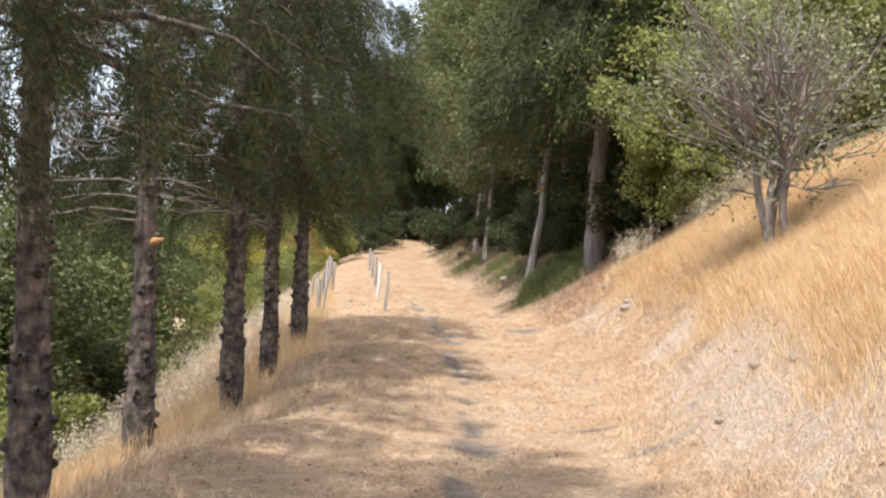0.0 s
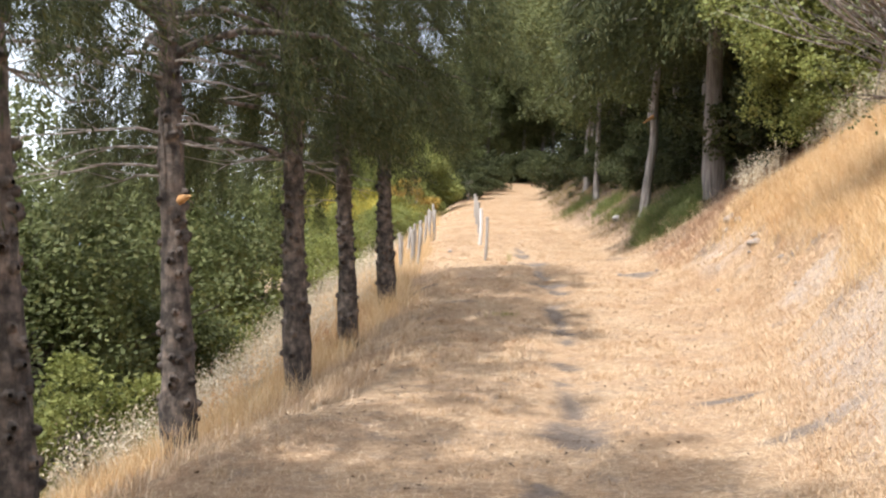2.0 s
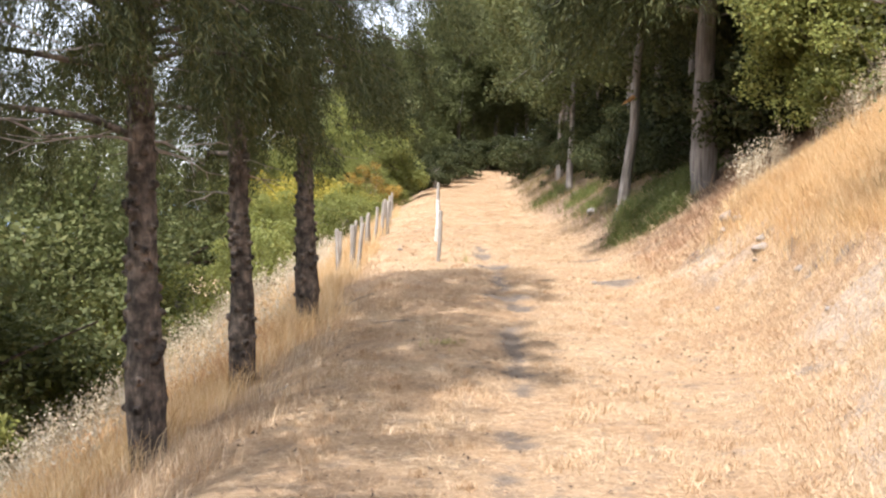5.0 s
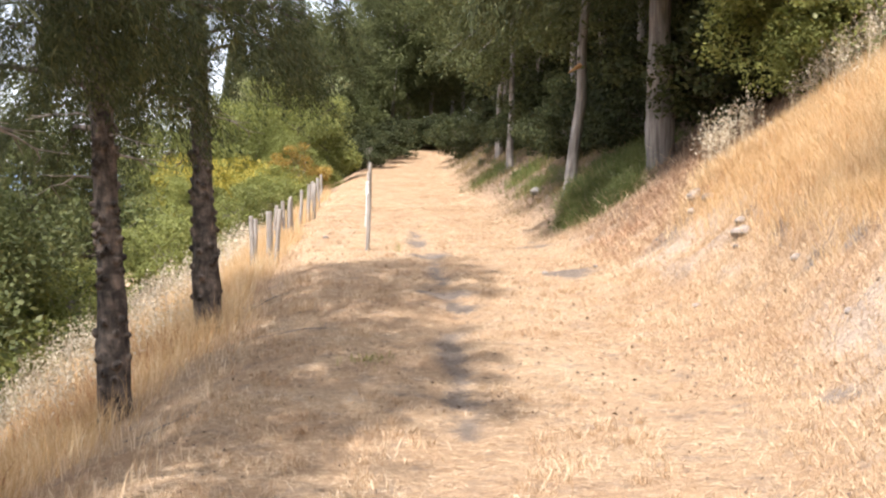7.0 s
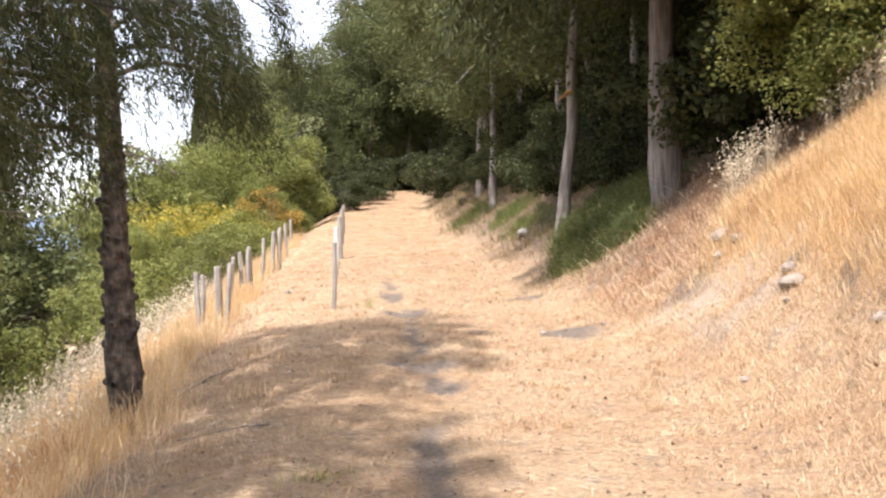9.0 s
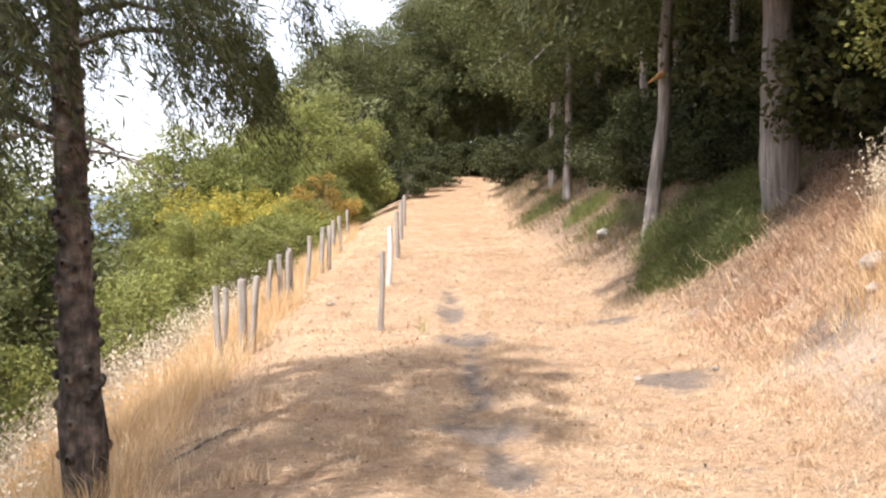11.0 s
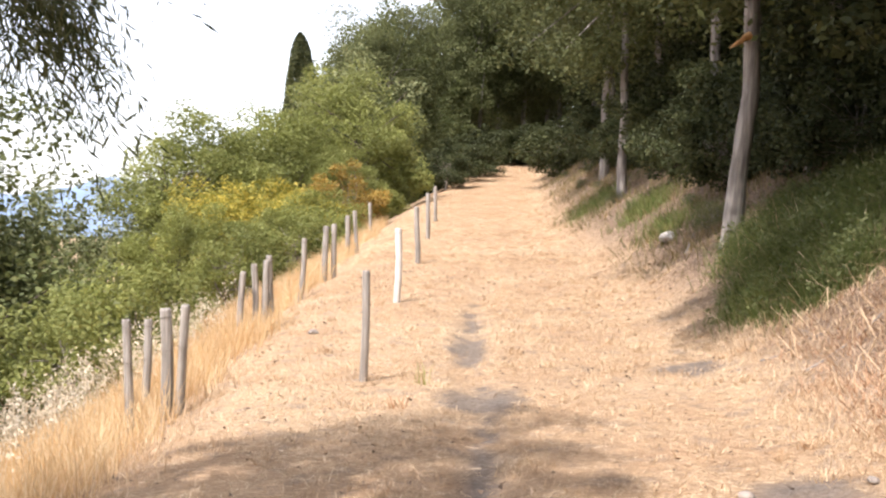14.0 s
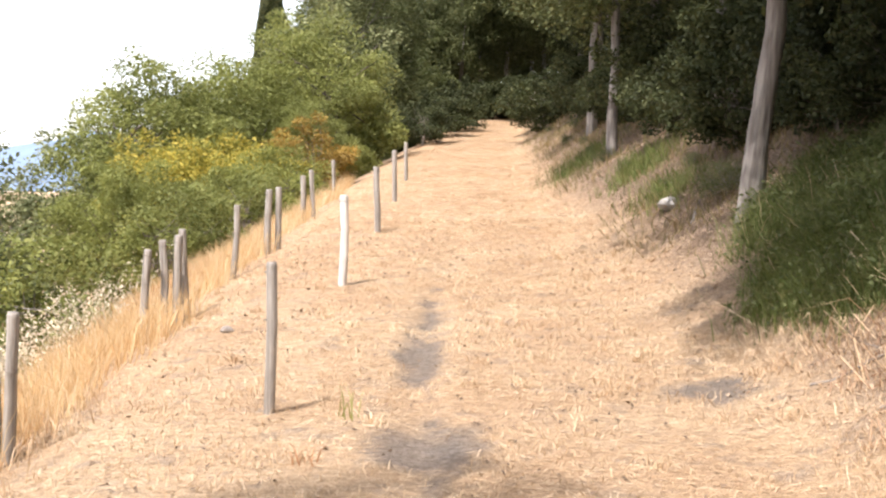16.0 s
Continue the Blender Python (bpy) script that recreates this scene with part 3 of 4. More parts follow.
# the wood uphill: a big conifer over the track, slimmer trunks beyond
big = conifer(15, 3.4, 3.0, 0.19, 105, 260, NEEDLE, GREY_BARK, (0.0, 0.0), 0.75, 0.16, 0, "tall conifer with pale fissured trunk at the wood's edge", low_reach=0.7)
place(big, 4.35, 20.4, 30, 1, 0.05, True)
for x, y, turn, size in ((7.6, 22.5, 110, 1.0), (9.5, 27, 200, 1.1), (6.4, 28, 20, 0.9), (12, 19.5, 60, 1.0), (6.6, 36, 300, 0.95), (11, 36, 150, 1.1), (14, 27, 250, 1.1)):
    tagged(place(big, x, y, turn, size, 0.1), "tall dark conifer deep in the wood")
slim = broadleaf(8.5, 2.6, 2.6, 0.115, 95, 340, MID_LEAF, GREY_BARK, 0.11, 1, "slender grey-trunked tree beside the track", flare=1.3, taper=0.6)
place(slim, 3.38, 23.5, 0, 1, 0.05, True, 4)
for x, y, turn, size, tilt in ((3.25, 33.3, 70, 0.85, 1), (3.5, 39.5, 140, 1.0, -2), (4.6, 30.5, 200, 0.9, 3), (5.2, 26, 260, 1.0, 2), (4.3, 46, 300, 1.1, -3), (5.6, 42, 20, 1.1, 0)):
    place(slim, x, y, turn, size, 0.05, False, tilt)

oak = broadleaf(6.0, 2.6, 0.5, 0.16, 120, 420, OAK_LEAF, BARK, 0.11, 2, "dense evergreen oak on the slope below the track")
place(oak, -6.6, 12.5, 0, 0.9, 0.1, True)
for x, y, turn, size in ((-7.2, 8.0, 50, 0.85), (-8.5, 16.5, 100, 1.2), (-6.4, 18.5, 160, 0.95), (-8.4, -4.5, 30, 0.9), (-9.5, -10, 130, 1.0), (-9.5, 4.0, 220, 0.9), (-10.5, 11, 260, 1.1), (-7.0, 26, 310, 1.05),
                         (-12, 20, 10, 1.4), (-9.5, 31, 130, 0.85), (-7.4, 1.5, 20, 0.8), (-10.5, 38, 60, 0.9), (-14, 28, 200, 1.0),
                         (-4.3, 57, 30, 1.0), (-6.8, 48, 90, 0.9), (-4.6, 69, 300, 1.6), (-8, 68, 20, 1.15), (-4.3, 77, 60, 1.9), (-3.0, 86, 10, 1.5),
                         (3.6, 98, 10, 1.6), (0.5, 96, 70, 1.6), (7.5, 97, 120, 1.7), (-4, 98, 180, 1.7), (2, 108, 220, 1.9), (-9, 92, 220, 1.9), (11, 90, 20, 1.9)):
    place(oak, x, y, turn, size, 0.1)
tall = broadleaf(12.5, 3.7, 2.6, 0.19, 170, 420, MID_LEAF, GREY_BARK, 0.14, 1, "tall dark tree overhanging the track from the wood")
place(tall, 4.7, 38.5, 0, 1, 0.1, True)
for x, y, turn, size in ((-4.3, 64, 15, 0.78), (-4.8, 75, 75, 0.85), (4.9, 45, 60, 1.0), (5.2, 52, 130, 1.1), (5.4, 60, 200, 1.1), (6.0, 69, 260, 1.1), (6.6, 78, 320, 1.1), (6.8, 87, 20, 1.1), (8.8, 32, 80, 0.9), (8.2, 41, 150, 1.0), (9.5, 50, 210, 1.1),
                         (11, 25, 280, 0.9), (13.5, 33, 340, 1.1), (10.3, 21, 40, 0.8), (12, 44, 100, 1.1), (5.3, 31.5, 170, 0.85), (0.2, 77, 35, 0.9), (2.6, 78, 95, 0.95), (1.2, 84, 155, 1.1), (4.7, 81, 215, 1.0), (4.4, 88, 275, 1.1)):
    place(tall, x, y, turn, size, 0.1)
dense = broadleaf(5.0, 2.3, 0.1, 0.1, 110, 380, SHADED_LEAF, BARK, 0.11, 3, "dense evergreen thicket coloured dark for the shade inside the wood", "thicket", "thicket")
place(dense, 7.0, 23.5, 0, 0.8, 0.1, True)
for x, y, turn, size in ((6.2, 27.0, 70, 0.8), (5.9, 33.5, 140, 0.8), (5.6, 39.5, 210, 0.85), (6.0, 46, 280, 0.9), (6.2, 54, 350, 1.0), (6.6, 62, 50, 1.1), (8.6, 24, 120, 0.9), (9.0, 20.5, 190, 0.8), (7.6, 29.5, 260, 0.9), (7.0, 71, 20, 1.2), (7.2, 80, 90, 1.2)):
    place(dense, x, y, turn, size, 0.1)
bright = broadleaf(6.2, 2.5, 0.8, 0.13, 120, 400, BRIGHT_LEAF, BARK, 0.105, 2, "yellow-green leafy tree behind the dry bank")
place(bright, 5.9, 18.1, 0, 1, 0.1, True)
for x, y, turn, size in ((8.4, 16.0, 80, 0.8), (9.0, 19.5, 140, 1.0), (-5.6, 34.5, 200, 0.5), (-5.6, 45.5, 260, 0.85), (-6.8, 42.5, 310, 0.95), (-3.6, 47.5, 30, 0.85), (-3.4, 44, 70, 0.45)):
    place(bright, x, y, turn, size, 0.1)
for x, y, turn, size in ((5.6, 16.9, 35, 0.6), (7.0, 16.6, 215, 0.62)):
    place(bright, x, y, turn, size, 0.1)
olive = broadleaf(5.2, 1.7, 1.2, 0.1, 60, 200, OLIVE_LEAF, TWIG, 0.12, 2, "thin grey-green tree against the sky")
place(olive, -8.2, 43, 0, 1.15, 0.1, True)
for x, y, turn, size in ((-10.5, 41, 140, 1.0), (-13.5, 52, 210, 1.1), (-4.9, 57, 280, 1.25)):
    place(olive, x, y, turn, size, 0.1)
broom = broadleaf(2.0, 1.1, 0.1, 0.03, 60, 220, BROOM_LEAF, TWIG, 0.075, 4, "yellow-flowering bush beyond the fence", "yellow_bush", "bush", aspect=0.4)
place(broom, -4.6, 39.0, 0, 1.35, 0.05, True)
for x, y, turn, size in ((-3.5, 37.8, 90, 0.7), (-5.6, 39.6, 180, 1.3)):
    place(broom, x, y, turn, size, 0.05)
rust = broadleaf(1.9, 1.0, 0.1, 0.03, 50, 150, RUST_LEAF, TWIG, 0.09, 4, "rust-coloured drying bush by the track", "drying_bush", "bush", aspect=0.4)
place(rust, -2.9, 40.6, 0, 1, 0.05, True)
shrub = broadleaf(1.5, 0.9, 0.05, 0.025, 50, 220, BRIGHT_LEAF, TWIG, 0.065, 4, "low light-green shrub below the fence", "green_shrub", "bush", aspect=0.45)
place(shrub, -3.7, 22.5, 0, 1, 0.05, True)
for x, y, turn, size in ((-3.9, 25, 60, 1.1), (-3.3, 29.5, 120, 1.0), (-3.2, 33, 190, 1.0), (-2.9, 37, 260, 1.0), (-2.8, 45, 310, 1.2), (-4.4, 19.5, 20, 1.0), (-5.9, 7.6, 60, 1.5), (-5.6, 5.2, 110, 1.3), (-5.2, 10.2, 170, 1.2), (-4.9, 14.5, 230, 1.1), (-5.1, 17, 290, 1.2), (-4.3, 38, 10, 1.2), (-3.3, 35, 70, 1.0), (-6.4, 3.0, 120, 1.5)):
    place(shrub, x, y, turn, size, 0.05)
twiggy = broadleaf(3.9, 1.9, 0.8, 0.075, 90, 60, OLIVE_LEAF, TWIG, 0.075, 4, "half-bare twiggy grey bush on the dry bank", "twiggy_bush", "bush", bare_twigs=260)
place(twiggy, 4.83, 10.1, 0, 1, 0.05, True)
place(twiggy, 6.6, 15.6, 140, 0.85, 0.05)
under = broadleaf(1.3, 0.9, 0.0, 0.02, 45, 190, SHADED_LEAF, TWIG, 0.075, 4, "undergrowth coloured dark for the shade at the wood's edge", "undergrowth_bush", "bush")
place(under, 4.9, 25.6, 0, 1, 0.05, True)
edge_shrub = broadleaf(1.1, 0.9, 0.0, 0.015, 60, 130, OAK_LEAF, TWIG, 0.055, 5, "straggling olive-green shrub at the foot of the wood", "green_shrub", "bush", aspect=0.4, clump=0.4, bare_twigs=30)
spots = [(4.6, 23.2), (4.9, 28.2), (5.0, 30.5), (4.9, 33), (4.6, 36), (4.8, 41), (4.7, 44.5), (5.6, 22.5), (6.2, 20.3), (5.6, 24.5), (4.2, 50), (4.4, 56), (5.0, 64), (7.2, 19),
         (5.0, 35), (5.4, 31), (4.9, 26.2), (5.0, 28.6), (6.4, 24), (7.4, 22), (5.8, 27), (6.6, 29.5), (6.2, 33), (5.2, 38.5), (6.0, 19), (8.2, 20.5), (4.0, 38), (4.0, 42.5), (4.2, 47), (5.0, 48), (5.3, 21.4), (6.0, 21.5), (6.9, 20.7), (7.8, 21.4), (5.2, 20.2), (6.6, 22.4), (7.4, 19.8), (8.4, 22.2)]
# bushes that close the track's end, their leaf colour darkened as shade
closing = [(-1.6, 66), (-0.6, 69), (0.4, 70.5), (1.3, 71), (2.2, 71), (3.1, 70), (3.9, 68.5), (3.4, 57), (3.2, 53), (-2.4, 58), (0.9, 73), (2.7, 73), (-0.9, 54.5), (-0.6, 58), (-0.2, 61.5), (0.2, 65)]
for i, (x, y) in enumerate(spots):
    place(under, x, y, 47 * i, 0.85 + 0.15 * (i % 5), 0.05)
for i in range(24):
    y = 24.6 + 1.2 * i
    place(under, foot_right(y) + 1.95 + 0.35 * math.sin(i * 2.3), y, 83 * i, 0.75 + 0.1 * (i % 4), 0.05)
for i in range(10):
    y = 25.2 + 2.7 * i
    place(edge_shrub, foot_right(y) + 1.05 + 0.25 * math.sin(i * 1.9), y, 83 * i, 0.38 + 0.08 * (i % 4), 0.05, first=i == 0)
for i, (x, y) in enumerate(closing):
    tagged(place(under, x, y, 61 * i, 1.15 + 0.2 * (i % 3), 0.05), "bush coloured dark for the shade where the track ends")
def pencil_cypress(height, girth, label):
    """A narrow spindle of upright sprays round a straight trunk."""
    root = new("cypress")
    hs = np.linspace(-0.2, height * 0.96, 12)
    part("trunk", mesh_from("trunk", *tube(np.stack([0 * hs, 0 * hs, hs], -1), 0.14 * (1 - hs / height) + 0.01, 8), BARK, True), root)
    n = 42000
    k = rng.uniform(0.02, 1, n)
    th = rng.uniform(0, 2 * np.pi, n)
    r = girth * (1 - k ** 9) ** 0.7 * (0.75 + 0.25 * np.sin(np.pi * k)) * (1 + 0.16 * np.sin(3 * th + 9 * k) + 0.1 * np.sin(5 * th - 23 * k)) * rng.uniform(0.35, 1, n) ** 0.5
    c = np.stack([r * np.cos(th), r * np.sin(th), 0.2 + k * (height - 0.2)], -1)
    part("crown", mesh_from("crown", *leaves(c, 0.17, 0.3, 0.0, np.array([0, 0, 1.6])), NEEDLE), root)
    return tagged(root, label, "tree")


place(pencil_cypress(11.25, 0.85, "dark pencil cypress on the skyline"), -8.05, 65.6, 0, 1.0, 0.1, True)


# ---- posts ----
def post(height, radius, mat, label, square=False, name="fence_post"):
    root = new(name)
    hs = np.array([-0.2, 0.0, height * 0.3, height * 0.6, height - 0.02, height, height])
    rr = radius * np.array([1, 1, 1.02, 0.97, 0.98, 0.85, 0.02])
    x = 0.012 * np.sin(hs * 4 + rng.uniform(0, 6))
    v, f = tube(np.stack([x, -x, hs], -1), rr, 5 if square else 9, 0.06)
    part("stake", mesh_from("stake", v, f, mat, not square), root)
    for h in (height * 0.93, height * 0.62):
        th = np.linspace(0, 2 * np.pi, 14)
        ring = tube(np.stack([np.cos(th) * radius * 1.04, np.sin(th) * radius * 1.04, h + 0.006 * np.sin(th * 2)], -1), np.full(14, 0.0022), 4)
        part("wire_loop", mesh_from("wire_loop", *ring, TWIG, True), root, "rusty wire twisted round the stake")
    return tagged(root, label, "fence post", "fence posts")


for k, (x, y, h, r, tx, ty) in enumerate(((-0.21, 18.92, 0.83, 0.031, 1, 0), (-0.32, 23.6, 0.84, 0.04, 0, 0), (-0.37, 28.1, 0.85, 0.042, 0, 1), (-0.44, 32.6, 0.86, 0.042, 1, 0), (-0.5, 37.2, 0.8, 0.04, 0, 0))):
    p = post(h, r, PALE_POST if k == 1 else POST_WOOD, "bleached pale wooden stake beside the track" if k == 1 else "weathered grey wooden stake beside the track")
    p.matrix_basis = pose(x, y, gz(x, y), tx, ty, 30 * k)
for k, (x, y, h, r, tx, ty) in enumerate(((-1.81, 18.35, 0.8, 0.035, 0, -1), (-1.86, 18.85, 0.8, 0.032, 0, 4), (-1.6, 18.55, 0.8, 0.045, 0, 0), (-1.49, 18.5, 0.8, 0.035, 0, -4),
                                         (-1.9, 22.6, 0.78, 0.035, 0, -2), (-1.78, 22.75, 0.8, 0.035, 0, 0), (-1.68, 22.85, 0.78, 0.04, 0, 2), (-1.62, 22.95, 0.8, 0.035, 0, -3),
                                         (-1.68, 25.3, 0.8, 0.035, 0, 3), (-1.62, 27.2, 0.8, 0.045, 0, 0), (-1.52, 27.3, 0.78, 0.04, 0, -1), (-1.85, 31.8, 0.8, 0.045, 0, 0), (-1.7, 31.9, 0.8, 0.04, 0, 1), (-1.9, 36.5, 0.8, 0.04, 0, 0))):
    p = post(h, r, POST_WOOD, "split grey chestnut stake in the downhill fence", k % 3 == 0)
    p.matrix_basis = pose(x, y, gz(x, y), tx, ty, 50 * k)


# ---- grass and litter ----
def stuff(name, pieces, mat, label, category):
    return tagged(part(name, mesh_from(name, *pieces, mat)), label, category, kind="stuff")


def fringe(r, low, high):
    """Thins points out at random between two limits, for a ragged edge."""
    return rng.uniform(low, high, len(r))


r = scatter(560000, -3.4, 4.2, -8.0, 30)
keep = (r[:, 0] > edge_left(r[:, 1]) - fringe(r, 0.0, 0.7)) & (r[:, 0] < foot_right(r[:, 1]) + fringe(r, 0.0, 1.2))
keep &= bare(r[:, 0], r[:, 1]) < fringe(r, 0.0, 0.7)
keep &= patchy(r[:, 0], r[:, 1], 2.1) > fringe(r, -1.4, 0.2)
stuff("straw_litter", chips(r[keep] + [0, 0, 0.005], 0.1, 0.0034, 0.06), STRAW, "trodden straw lying over the track", "straw")
r = scatter(170000, -2.2, 5.0, 28, 75)
keep = (r[:, 0] > edge_left(r[:, 1]) - fringe(r, 0.0, 0.6)) & (r[:, 0] < foot_right(r[:, 1]) + fringe(r, -0.4, 0.3))
stuff("far_straw_litter", chips(r[keep] + [0, 0, 0.01], 0.16, 0.007, 0.05), STRAW, "straw lying over the far part of the track", "straw")
r = scatter(150000, -3.2, 3.6, -8, 40)
keep = (r[:, 0] > edge_left(r[:, 1]) - 0.4) & (r[:, 0] < foot_right(r[:, 1]) + fringe(r, -0.2, 0.6))
keep &= (bare(r[:, 0], r[:, 1]) < fringe(r, 0.0, 0.6)) & (patchy(r[:, 0], r[:, 1], 0.9, 3.0) + patchy(r[:, 0], r[:, 1], 3.0, 1.0) > fringe(r, -0.9, 1.3))
stuff("short_grass", blades(r[keep], 0.05, 0.006, (0.1, 0.0), 0.8), STRAW, "short dead grass on the track", "grass")
r = scatter(300000, 1.0, 5.0, -8.0, 21)
keep = (r[:, 0] > foot_right(r[:, 1]) + fringe(r, -0.3, 0.4)) & (r[:, 0] < foot_right(r[:, 1]) + fringe(r, 1.2, 1.9))
keep &= np.maximum(bare(r[:, 0], r[:, 1]), scree(r[:, 0], r[:, 1])) < fringe(r, 0.1, 1.1)
keep &= (r[:, 1] < 18) | (fringe(r, 0, 1) < 0.4)
stuff("bank_grass", blades(r[keep], 0.075, 0.0045, (-0.3, 0.0), 0.9), STRAW, "matted dead grass on the lower bank", "grass")
r = scatter(480000, 2.0, 9.5, -8.0, 17.0)
keep = (r[:, 0] > foot_right(r[:, 1]) + 1.0 + 0.3 * patchy(r[:, 0], r[:, 1], 1.2) + fringe(r, -0.2, 0.5)) & (r[:, 1] < 16.3 + 0.4 * patchy(r[:, 0], r[:, 1], 1.7))
stuff("tall_bank_grass", blades(r[keep], 0.27, 0.0048, (-0.2, 0.05), 0.5), GOLD, "tall golden dry grass on the bank", "grass")
r = scatter(280000, -7.5, -1.0, -8.0, 40)
keep = (r[:, 0] < tree_line(r[:, 1]) + 0.35 + 0.2 * patchy(r[:, 0], r[:, 1], 1.4) - np.abs(rng.normal(0, 0.22, len(r)))) & (r[:, 0] > edge_left(r[:, 1]) - 4.2)
stuff("tall_slope_grass", blades(r[keep], 0.4, 0.0055, (0.05, 0.05), 0.38), GOLD, "tall golden dry grass below the track", "grass")


def oats(roots, height):
    """Dry oat stalks, each with a loose drooping head of pale husks."""
    n = len(roots)
    tilt = rng.normal(0, 0.12, (n, 2))
    h = height * rng.uniform(0.7, 1.15, n)
    top = roots + np.stack([tilt[:, 0] * h, tilt[:, 1] * h, h], -1)
    stalk_v, stalk_f = blades(roots, height, 0.005, (0, 0), 0.1)
    th = rng.uniform(0, 2 * np.pi, n)
    side = np.stack([np.cos(th), np.sin(th), np.zeros(n)], -1) * 0.003
    v = np.stack([roots - side, roots + side, top], 1).reshape(-1, 3)
    f = np.arange(3 * n).reshape(-1, 3)
    m = 13
    k = np.tile(np.linspace(0.55, 1.0, m), n)
    c = np.repeat(roots, m, 0) * (1 - k[:, None]) + np.repeat(top, m, 0) * k[:, None] + rng.normal(0, 0.03, (n * m, 3)) * np.array([1, 1, 0.6])
    lv, lf = leaves(c, 0.045, 0.3, 0.9)
    tri = np.concatenate([lf[:, [0, 1, 2]], lf[:, [0, 2, 3]]])
    return join([(v, f), (lv, tri)])


r = scatter(1500, 3.6, 6.8, 14.8, 17.6, lambda x, y: (x > foot_right(y) + 1.2) & (patchy(x, y, 3.0, 2.0) > 0.1))
stuff("bank_oats", oats(r, 0.7), PALE, "dry wild oats with pale husks along the bank's edge", "wild oats")
r = scatter(5200, -7.5, -1.5, 1, 24, lambda x, y: (x < tree_line(y) - 0.35) & (x > edge_left(y) - 3.8))
stuff("slope_oats", oats(r, 0.68), PALE, "dry wild oats with pale husks below the track", "wild oats")

# tufts between the trees of the row
r = scatter(80000, -5, -0.6, -8, 20)
keep = (r[:, 0] < edge_left(r[:, 1]) + fringe(r, -0.5, 0.1)) & (r[:, 0] > tree_line(r[:, 1]) - 0.3) & (patchy(r[:, 0], r[:, 1], 2.0, 8.0) > fringe(r, -1.0, 0.8))
stuff("verge_grass", blades(r[keep], 0.17, 0.006, (0.1, 0.0), 0.45), STRAW, "thin dead grass on the shaded verge", "grass")

r = scatter(34000, -4.6, -1.0, 8.5, 27)
keep = (r[:, 0] < tree_line(r[:, 1]) - 0.15) & (patchy(r[:, 0], r[:, 1], 1.1, 9.0) > fringe(r, -0.2, 1.0))
stuff("rusty_weeds", blades(r[keep], 0.42, 0.007, (0.1, 0.0), 0.45), RUST_WEED, "rust-brown dried weeds below the track", "weeds")
for x, y, n, h, mat, label in ((0.24, 18.81, 9, 0.22, PALE_GREEN, "lone pale green weed on the open track"), (0.11, 18.0, 9, 0.13, RUST_WEED, "dry twiggy weed on the open track"),
                               (-0.04, 10.4, 50, 0.07, PALE_GREEN, "small green tuft in the dead grass"), 
                               (-0.75, 13.2, 120, 0.14, STRAW, "pale dry grass tuft on the track's edge"), (-0.9, 15.4, 90, 0.13, STRAW, "pale dry grass tuft on the track's edge")):
    root = np.array([x, y, 0]) + np.concatenate([rng.normal(0, 0.035 if n < 40 else 0.09, (n, 2)), np.zeros((n, 1))], 1)
    root[:, 2] = ground(root[:, 0], root[:, 1])
    tagged(part("weed_tuft", mesh_from("weed_tuft", *blades(root, h, 0.007, (0, 0), 0.35), mat)), label, "weed", "weed tufts", "stuff")

# small dry tussocks, crumbs and dead brush
tufts = scatter(1500, -3.0, 3.2, -3, 26)
tufts = tufts[(tufts[:, 0] > edge_left(tufts[:, 1]) - 0.3) & (tufts[:, 0] < foot_right(tufts[:, 1]) + 0.4) & (np.abs(tufts[:, 0] - rut_line(tufts[:, 1])) > 0.2)
              & (patchy(tufts[:, 0], tufts[:, 1], 0.8, 14.0) > rng.uniform(-0.8, 0.6, len(tufts)))]
r = np.repeat(tufts, 46, 0)
r[:, :2] += rng.normal(0, 1, (len(r), 2)) * np.repeat(rng.uniform(0.02, 0.09, len(tufts)), 46)[:, None]
r[:, 2] = ground(r[:, 0], r[:, 1])
stuff("dry_tussocks", blades(r, 0.075, 0.005, (0.0, 0.0), 0.75), STRAW, "small dry grass tussocks on the track", "grass")
r = scatter(16000, -3.0, 4.2, -6, 30)
keep = (r[:, 0] > edge_left(r[:, 1]) - 0.4) & (r[:, 0] < foot_right(r[:, 1]) + 1.2) & (patchy(r[:, 0], r[:, 1], 1.3, 16.0) > fringe(r, -0.8, 1.0))
stuff("dead_leaf_crumbs", chips(r[keep] + [0, 0, 0.012], 0.035, 0.02, 0.35), CRUMB, "dark brown leaf crumbs strewn over the track", "leaf litter")
r = scatter(40000, 2.4, 6.0, 15.2, 22)
keep = (r[:, 0] > foot_right(r[:, 1]) + fringe(r, 0.0, 0.6)) & (r[:, 0] < foot_right(r[:, 1]) + fringe(r, 1.8, 3.2)) & (patchy(r[:, 0], r[:, 1], 1.8, 18.0) > fringe(r, -0.9, 0.7))
keep &= r[:, 1] < 18.4 + fringe(r, 0, 1.4) + 0.9 * np.maximum(0, r[:, 0] - 3.7)
stuff("dead_brush", blades(r[keep], 0.13, 0.007, (-0.35, -0.2), 1.1), BRUSH, "matted reddish-brown dead brush on the bank's end", "dead brush")
r = scatter(420, 2.6, 5.0, 15.4, 20.5, lambda x, y: (x > foot_right(y) + 0.2) & (x < foot_right(y) + 1.9))
stuff("dry_stems", blades(r, 0.34, 0.009, (-0.3, -0.2), 1.3), STRAW, "bleached dry stems lying over the dead brush", "dead brush")

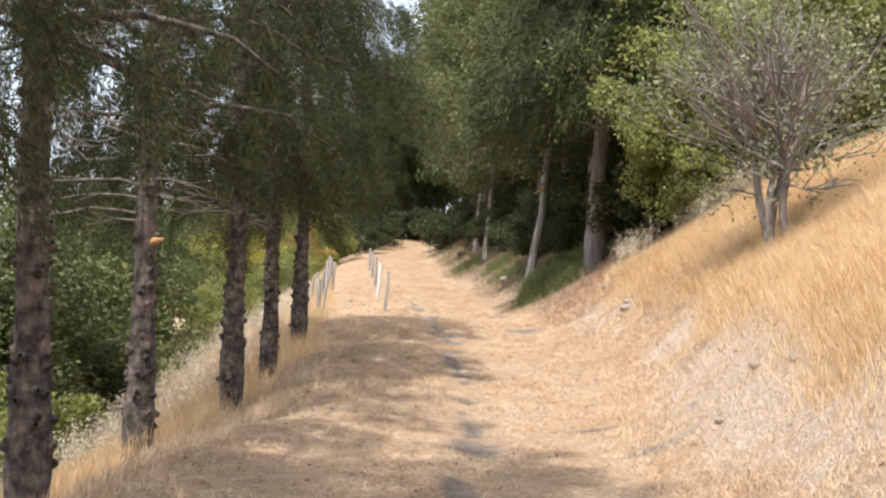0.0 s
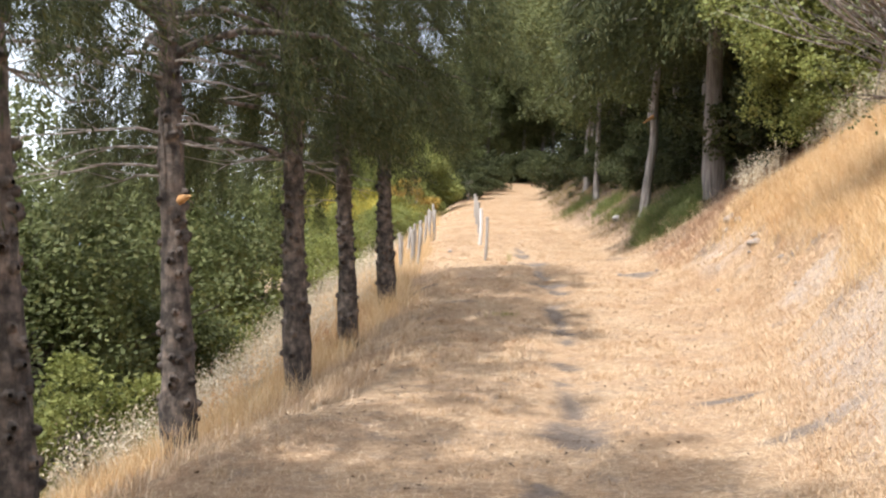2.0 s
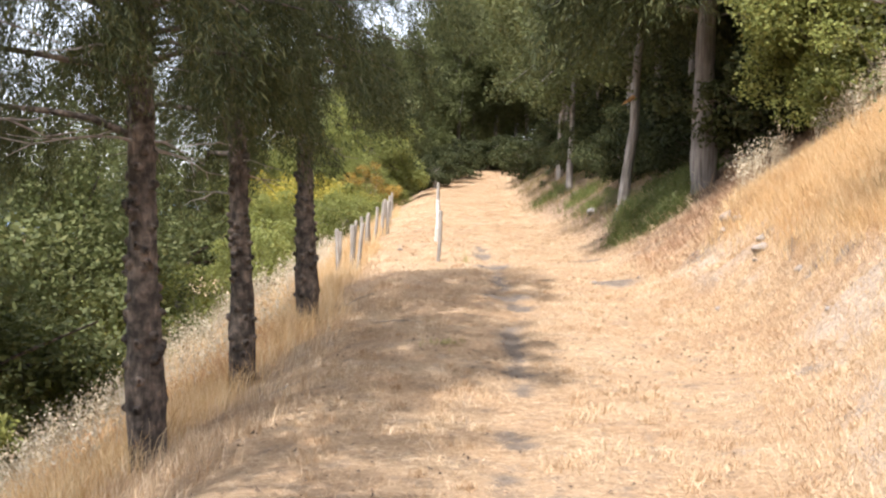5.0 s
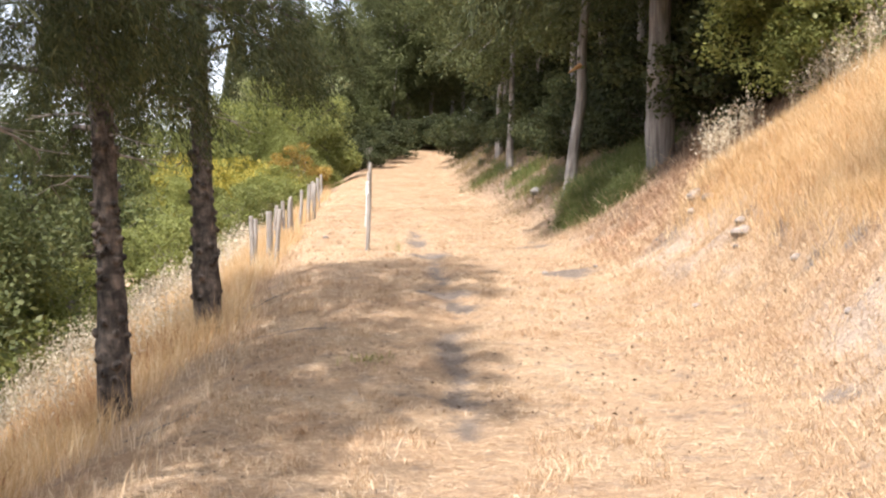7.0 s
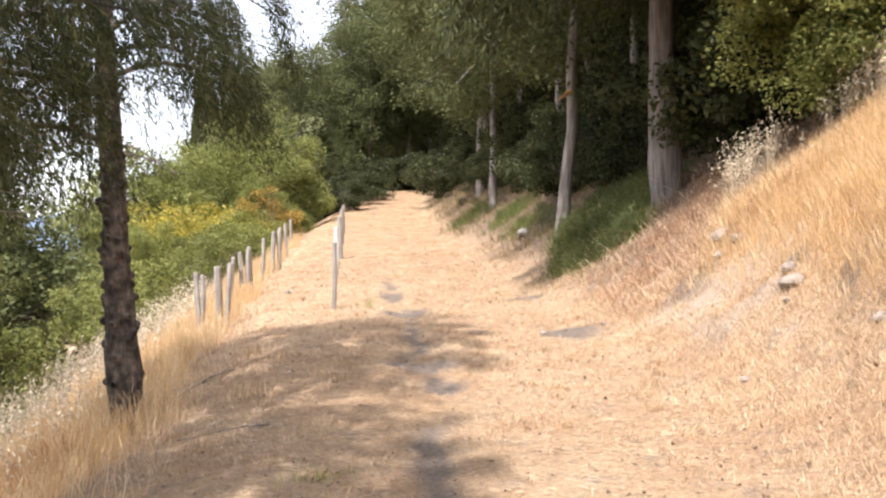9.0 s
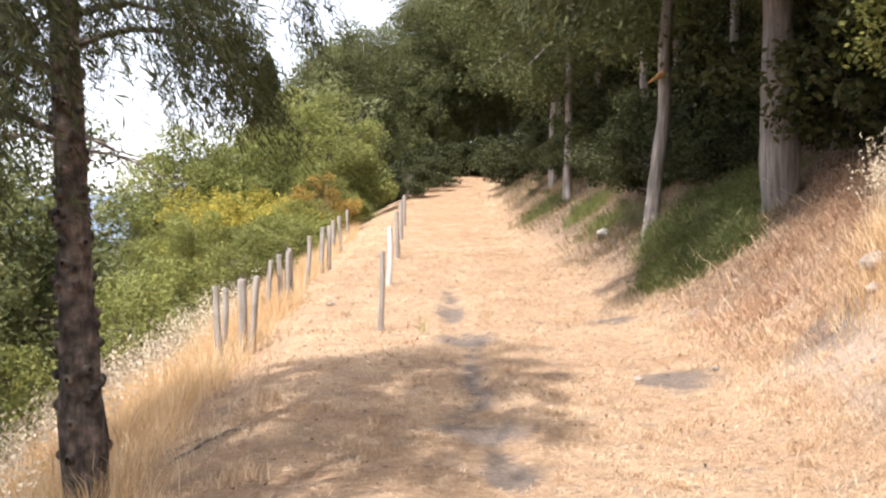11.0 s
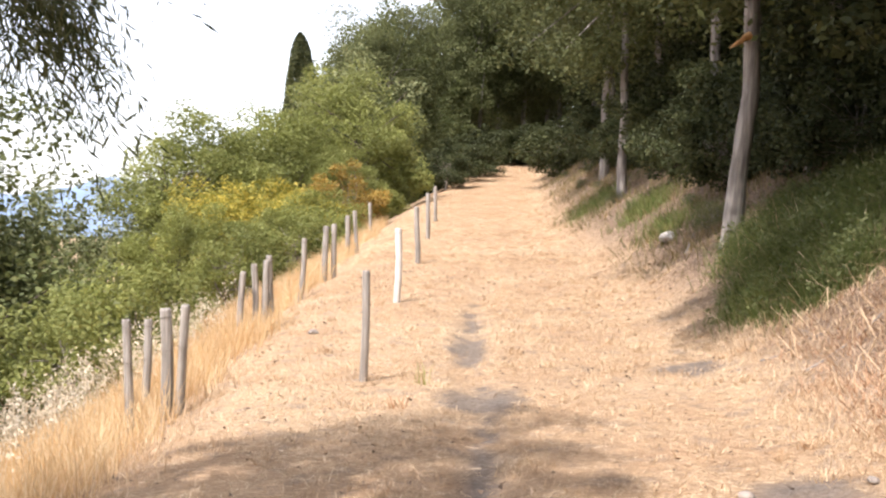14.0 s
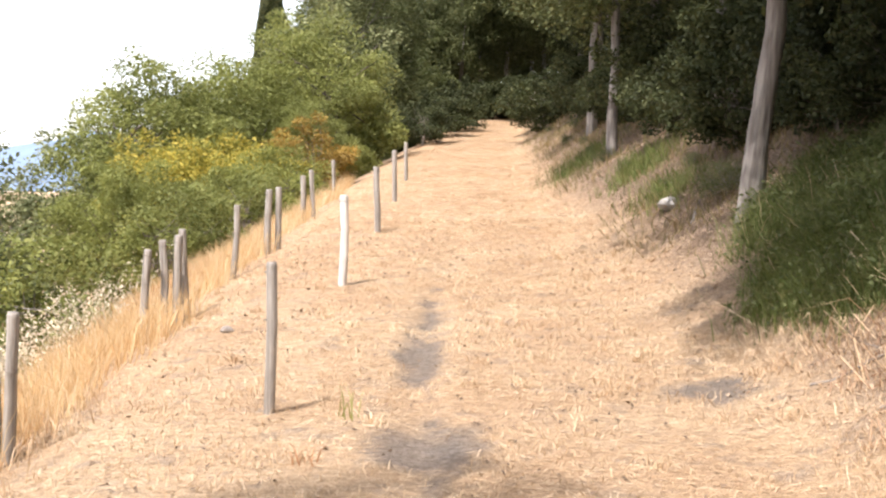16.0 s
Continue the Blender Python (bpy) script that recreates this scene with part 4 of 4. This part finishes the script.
r = scatter(26000, 1.8, 6.0, 22.5, 60)
keep = (r[:, 0] > foot_right(r[:, 1]) + fringe(r, -0.1, 0.6)) & (r[:, 0] < foot_right(r[:, 1]) + 1.9) & (patchy(r[:, 0], r[:, 1], 0.9, 21.0) > fringe(r, -1.0, 0.6))
stuff("wood_edge_grass", blades(r[keep], 0.2, 0.011, (-0.2, -0.1), 0.7), EDGE_GRASS, "thin olive-brown grass at the foot of the wood", "grass")

# green patches at the wood's edge
green, herbs, stalks = [], [], []
for k in range(64):
    x0, y0 = rng.uniform(2.9, 4.6), rng.uniform(19.6, 23.4)
    if x0 > 3.95 + 0.5 * (y0 - 20.0) or x0 < 2.95 + (0.39 * (20.9 - y0) if y0 < 20.9 else 0.18 * (y0 - 20.9)):
        continue
    n, rad, h = int(rng.uniform(300, 800)), rng.uniform(0.1, 0.24), rng.uniform(0.16, 0.42)
    root = np.array([x0, y0, 0]) + np.concatenate([rng.normal(0, rad, (n, 2)), np.zeros((n, 1))], 1)
    root[:, 2] = ground(root[:, 0], root[:, 1])
    green.append(blades(root, h, 0.007, rng.normal(0, 0.2, 2), 0.6))
    top = root[: n // 2] + np.concatenate([rng.normal(0, 0.05, (n // 2, 2)), rng.uniform(0.05, h, (n // 2, 1))], 1)
    herbs.append(leaves(top, 0.05, 0.45))
    stalks.append(blades(root[:8], h * 1.3, 0.005, rng.normal(0, 0.2, 2), 0.4))
for x0, y0, n, rad in ((3.3, 30, 900, 0.6), (2.9, 35, 900, 0.8), (3.2, 27, 500, 0.5)):
    x, y = x0 + rng.normal(0, rad * 0.4, n), y0 + rng.normal(0, rad, n)
    green.append(blades(np.stack([x, y, ground(x, y)], -1), 0.28, 0.01, (-0.15, -0.15), 0.6))
stuff("green_grass", join(green), GREEN_GRASS, "lush green grass tussocks at the wood's edge", "grass")
stuff("green_herbs", join(herbs), OAK_LEAF, "leafy green herbs among the grass at the wood's edge", "herbs")
stuff("dry_stalks", join(stalks), STRAW, "dry stalks among the green grass", "grass")
r = scatter(100000, 2.0, 8.0, 18.0, 45)
keep = r[:, 0] > foot_right(r[:, 1]) + fringe(r, -0.5, 0.8)
stuff("leaf_litter", chips(r[keep] + [0, 0, 0.01], 0.042, 0.016, 0.3), LITTER, "brown fallen leaves under the trees", "leaf litter")


# ---- fallen sticks ----
def stick(x, y, turn, length, radius, mat, label):
    s5 = np.linspace(-0.5, 0.5, 7)
    a = radians(turn)
    px, py = x + s5 * length * math.cos(a), y + s5 * length * math.sin(a) + 0.03 * np.sin(s5 * 7)
    pts = np.stack([px, py, ground(px, py) + radius * 0.7 + 0.008 * np.cos(s5 * 9)], -1)
    body = tube(pts, radius * np.linspace(1.0, 0.4, 7), 6, 0.12)
    b0 = pts[4]
    twig = tube([b0, b0 + [0.08 * math.sin(a), 0.08 * math.cos(a), 0.03], b0 + [0.17 * math.sin(a), 0.15 * math.cos(a), 0.035]], [radius * 0.5, radius * 0.35, radius * 0.15], 5)
    return tagged(part("fallen_stick", mesh_from("fallen_stick", *join([body, twig]), mat, True)), label, "stick", "fallen sticks")


for x, y, turn, length, radius in ((-0.6, 11.9, 5, 0.9, 0.008), (-1.15, 14.4, 40, 0.5, 0.014), (-1.25, 14.7, -20, 0.6, 0.012), (3.3, 18.4, 15, 0.9, 0.012), (3.0, 18.9, -30, 0.6, 0.01), (3.25, 25.4, 70, 0.7, 0.02), (-1.3, 9.0, 25, 0.5, 0.01)):
    stick(x, y, turn, length, radius, TWIG, "dry grey stick lying on the verge")


# ---- stones ----
def stone(x, y, size, label, mat, bed=0.25):
    bm = bmesh.new()
    bmesh.ops.create_icosphere(bm, subdivisions=2, radius=size)
    k = random.uniform(0, 50)
    for w in bm.verts:
        w.co *= 1 + 0.35 * noise.noise(w.co / size * 0.9 + Vector((k, 0, 0)))
        w.co.z *= 0.65
    me = bpy.data.meshes.new("stone")
    bm.to_mesh(me)
    bm.free()
    me.materials.append(mat)
    ob = part("stone", me)
    ob.matrix_basis = pose(x, y, gz(x, y) + size * bed, 0, 0, k * 7)
    return tagged(ob, label, "stone", "loose stones")


stone(3.1, 26.2, 0.14, "pale limestone lying at the foot of the wooded bank", STONE)
for x, y, size in ((3.72, 15.5, 0.13), (3.55, 13.05, 0.12), (3.62, 13.3, 0.08), (3.78, 15.2, 0.08), (2.0, 2.65, 0.05), (3.5, 11.3, 0.06), (3.15, 9.2, 0.05), (3.3, 14.3, 0.05)):
    stone(x, y, size, "pale rough rock bedded in the crumbling bank", ROCK, -0.1)
for x, y, size in ((2.62, 16.0, 0.035), (2.0, 16.0, 0.04), (2.5, 2.6, 0.05), (2.45, 3.3, 0.06), (3.6, 15.2, 0.07), (3.45, 12.9, 0.035), (-0.95, 21.4, 0.05), (2.9, 12.2, 0.04), (3.3, 27.5, 0.05)):
    stone(x, y, size, "small pale stone in the dry grass", ROCK)


# ---- torn limbs: raw orange wood on two trunks ----
RAW_WOOD = bark_material("raw_orange_wood", (0.35, 0.17, 0.06), (0.7, 0.42, 0.18), (30, 30, 6), 0.5)


def torn_limb(owner, at, way, length, radius):
    """A splintered stub, thick at the trunk and ragged at the break."""
    at, way = np.array(at), np.array(way) / np.linalg.norm(way)
    s = np.linspace(0, 1, 6)
    pts = at + s[:, None] * way * length
    pts[:, 2] -= 0.1 * length * s ** 2
    v, f = tube(pts, radius * np.array([1.0, 0.95, 0.8, 0.7, 0.45, 0.1]), 8, 0.28)
    part("torn_limb", mesh_from("torn_limb", v, f, RAW_WOOD), owner, "torn stub of raw orange wood")


torn_limb(torn_conifer, (-0.03, -0.02, 2.0), (0.8, -0.5, 0.25), 0.17, 0.032)
torn_limb(slim, (0.0, -0.06, 2.4), (-0.8, -0.4, -0.5), 0.3, 0.042)
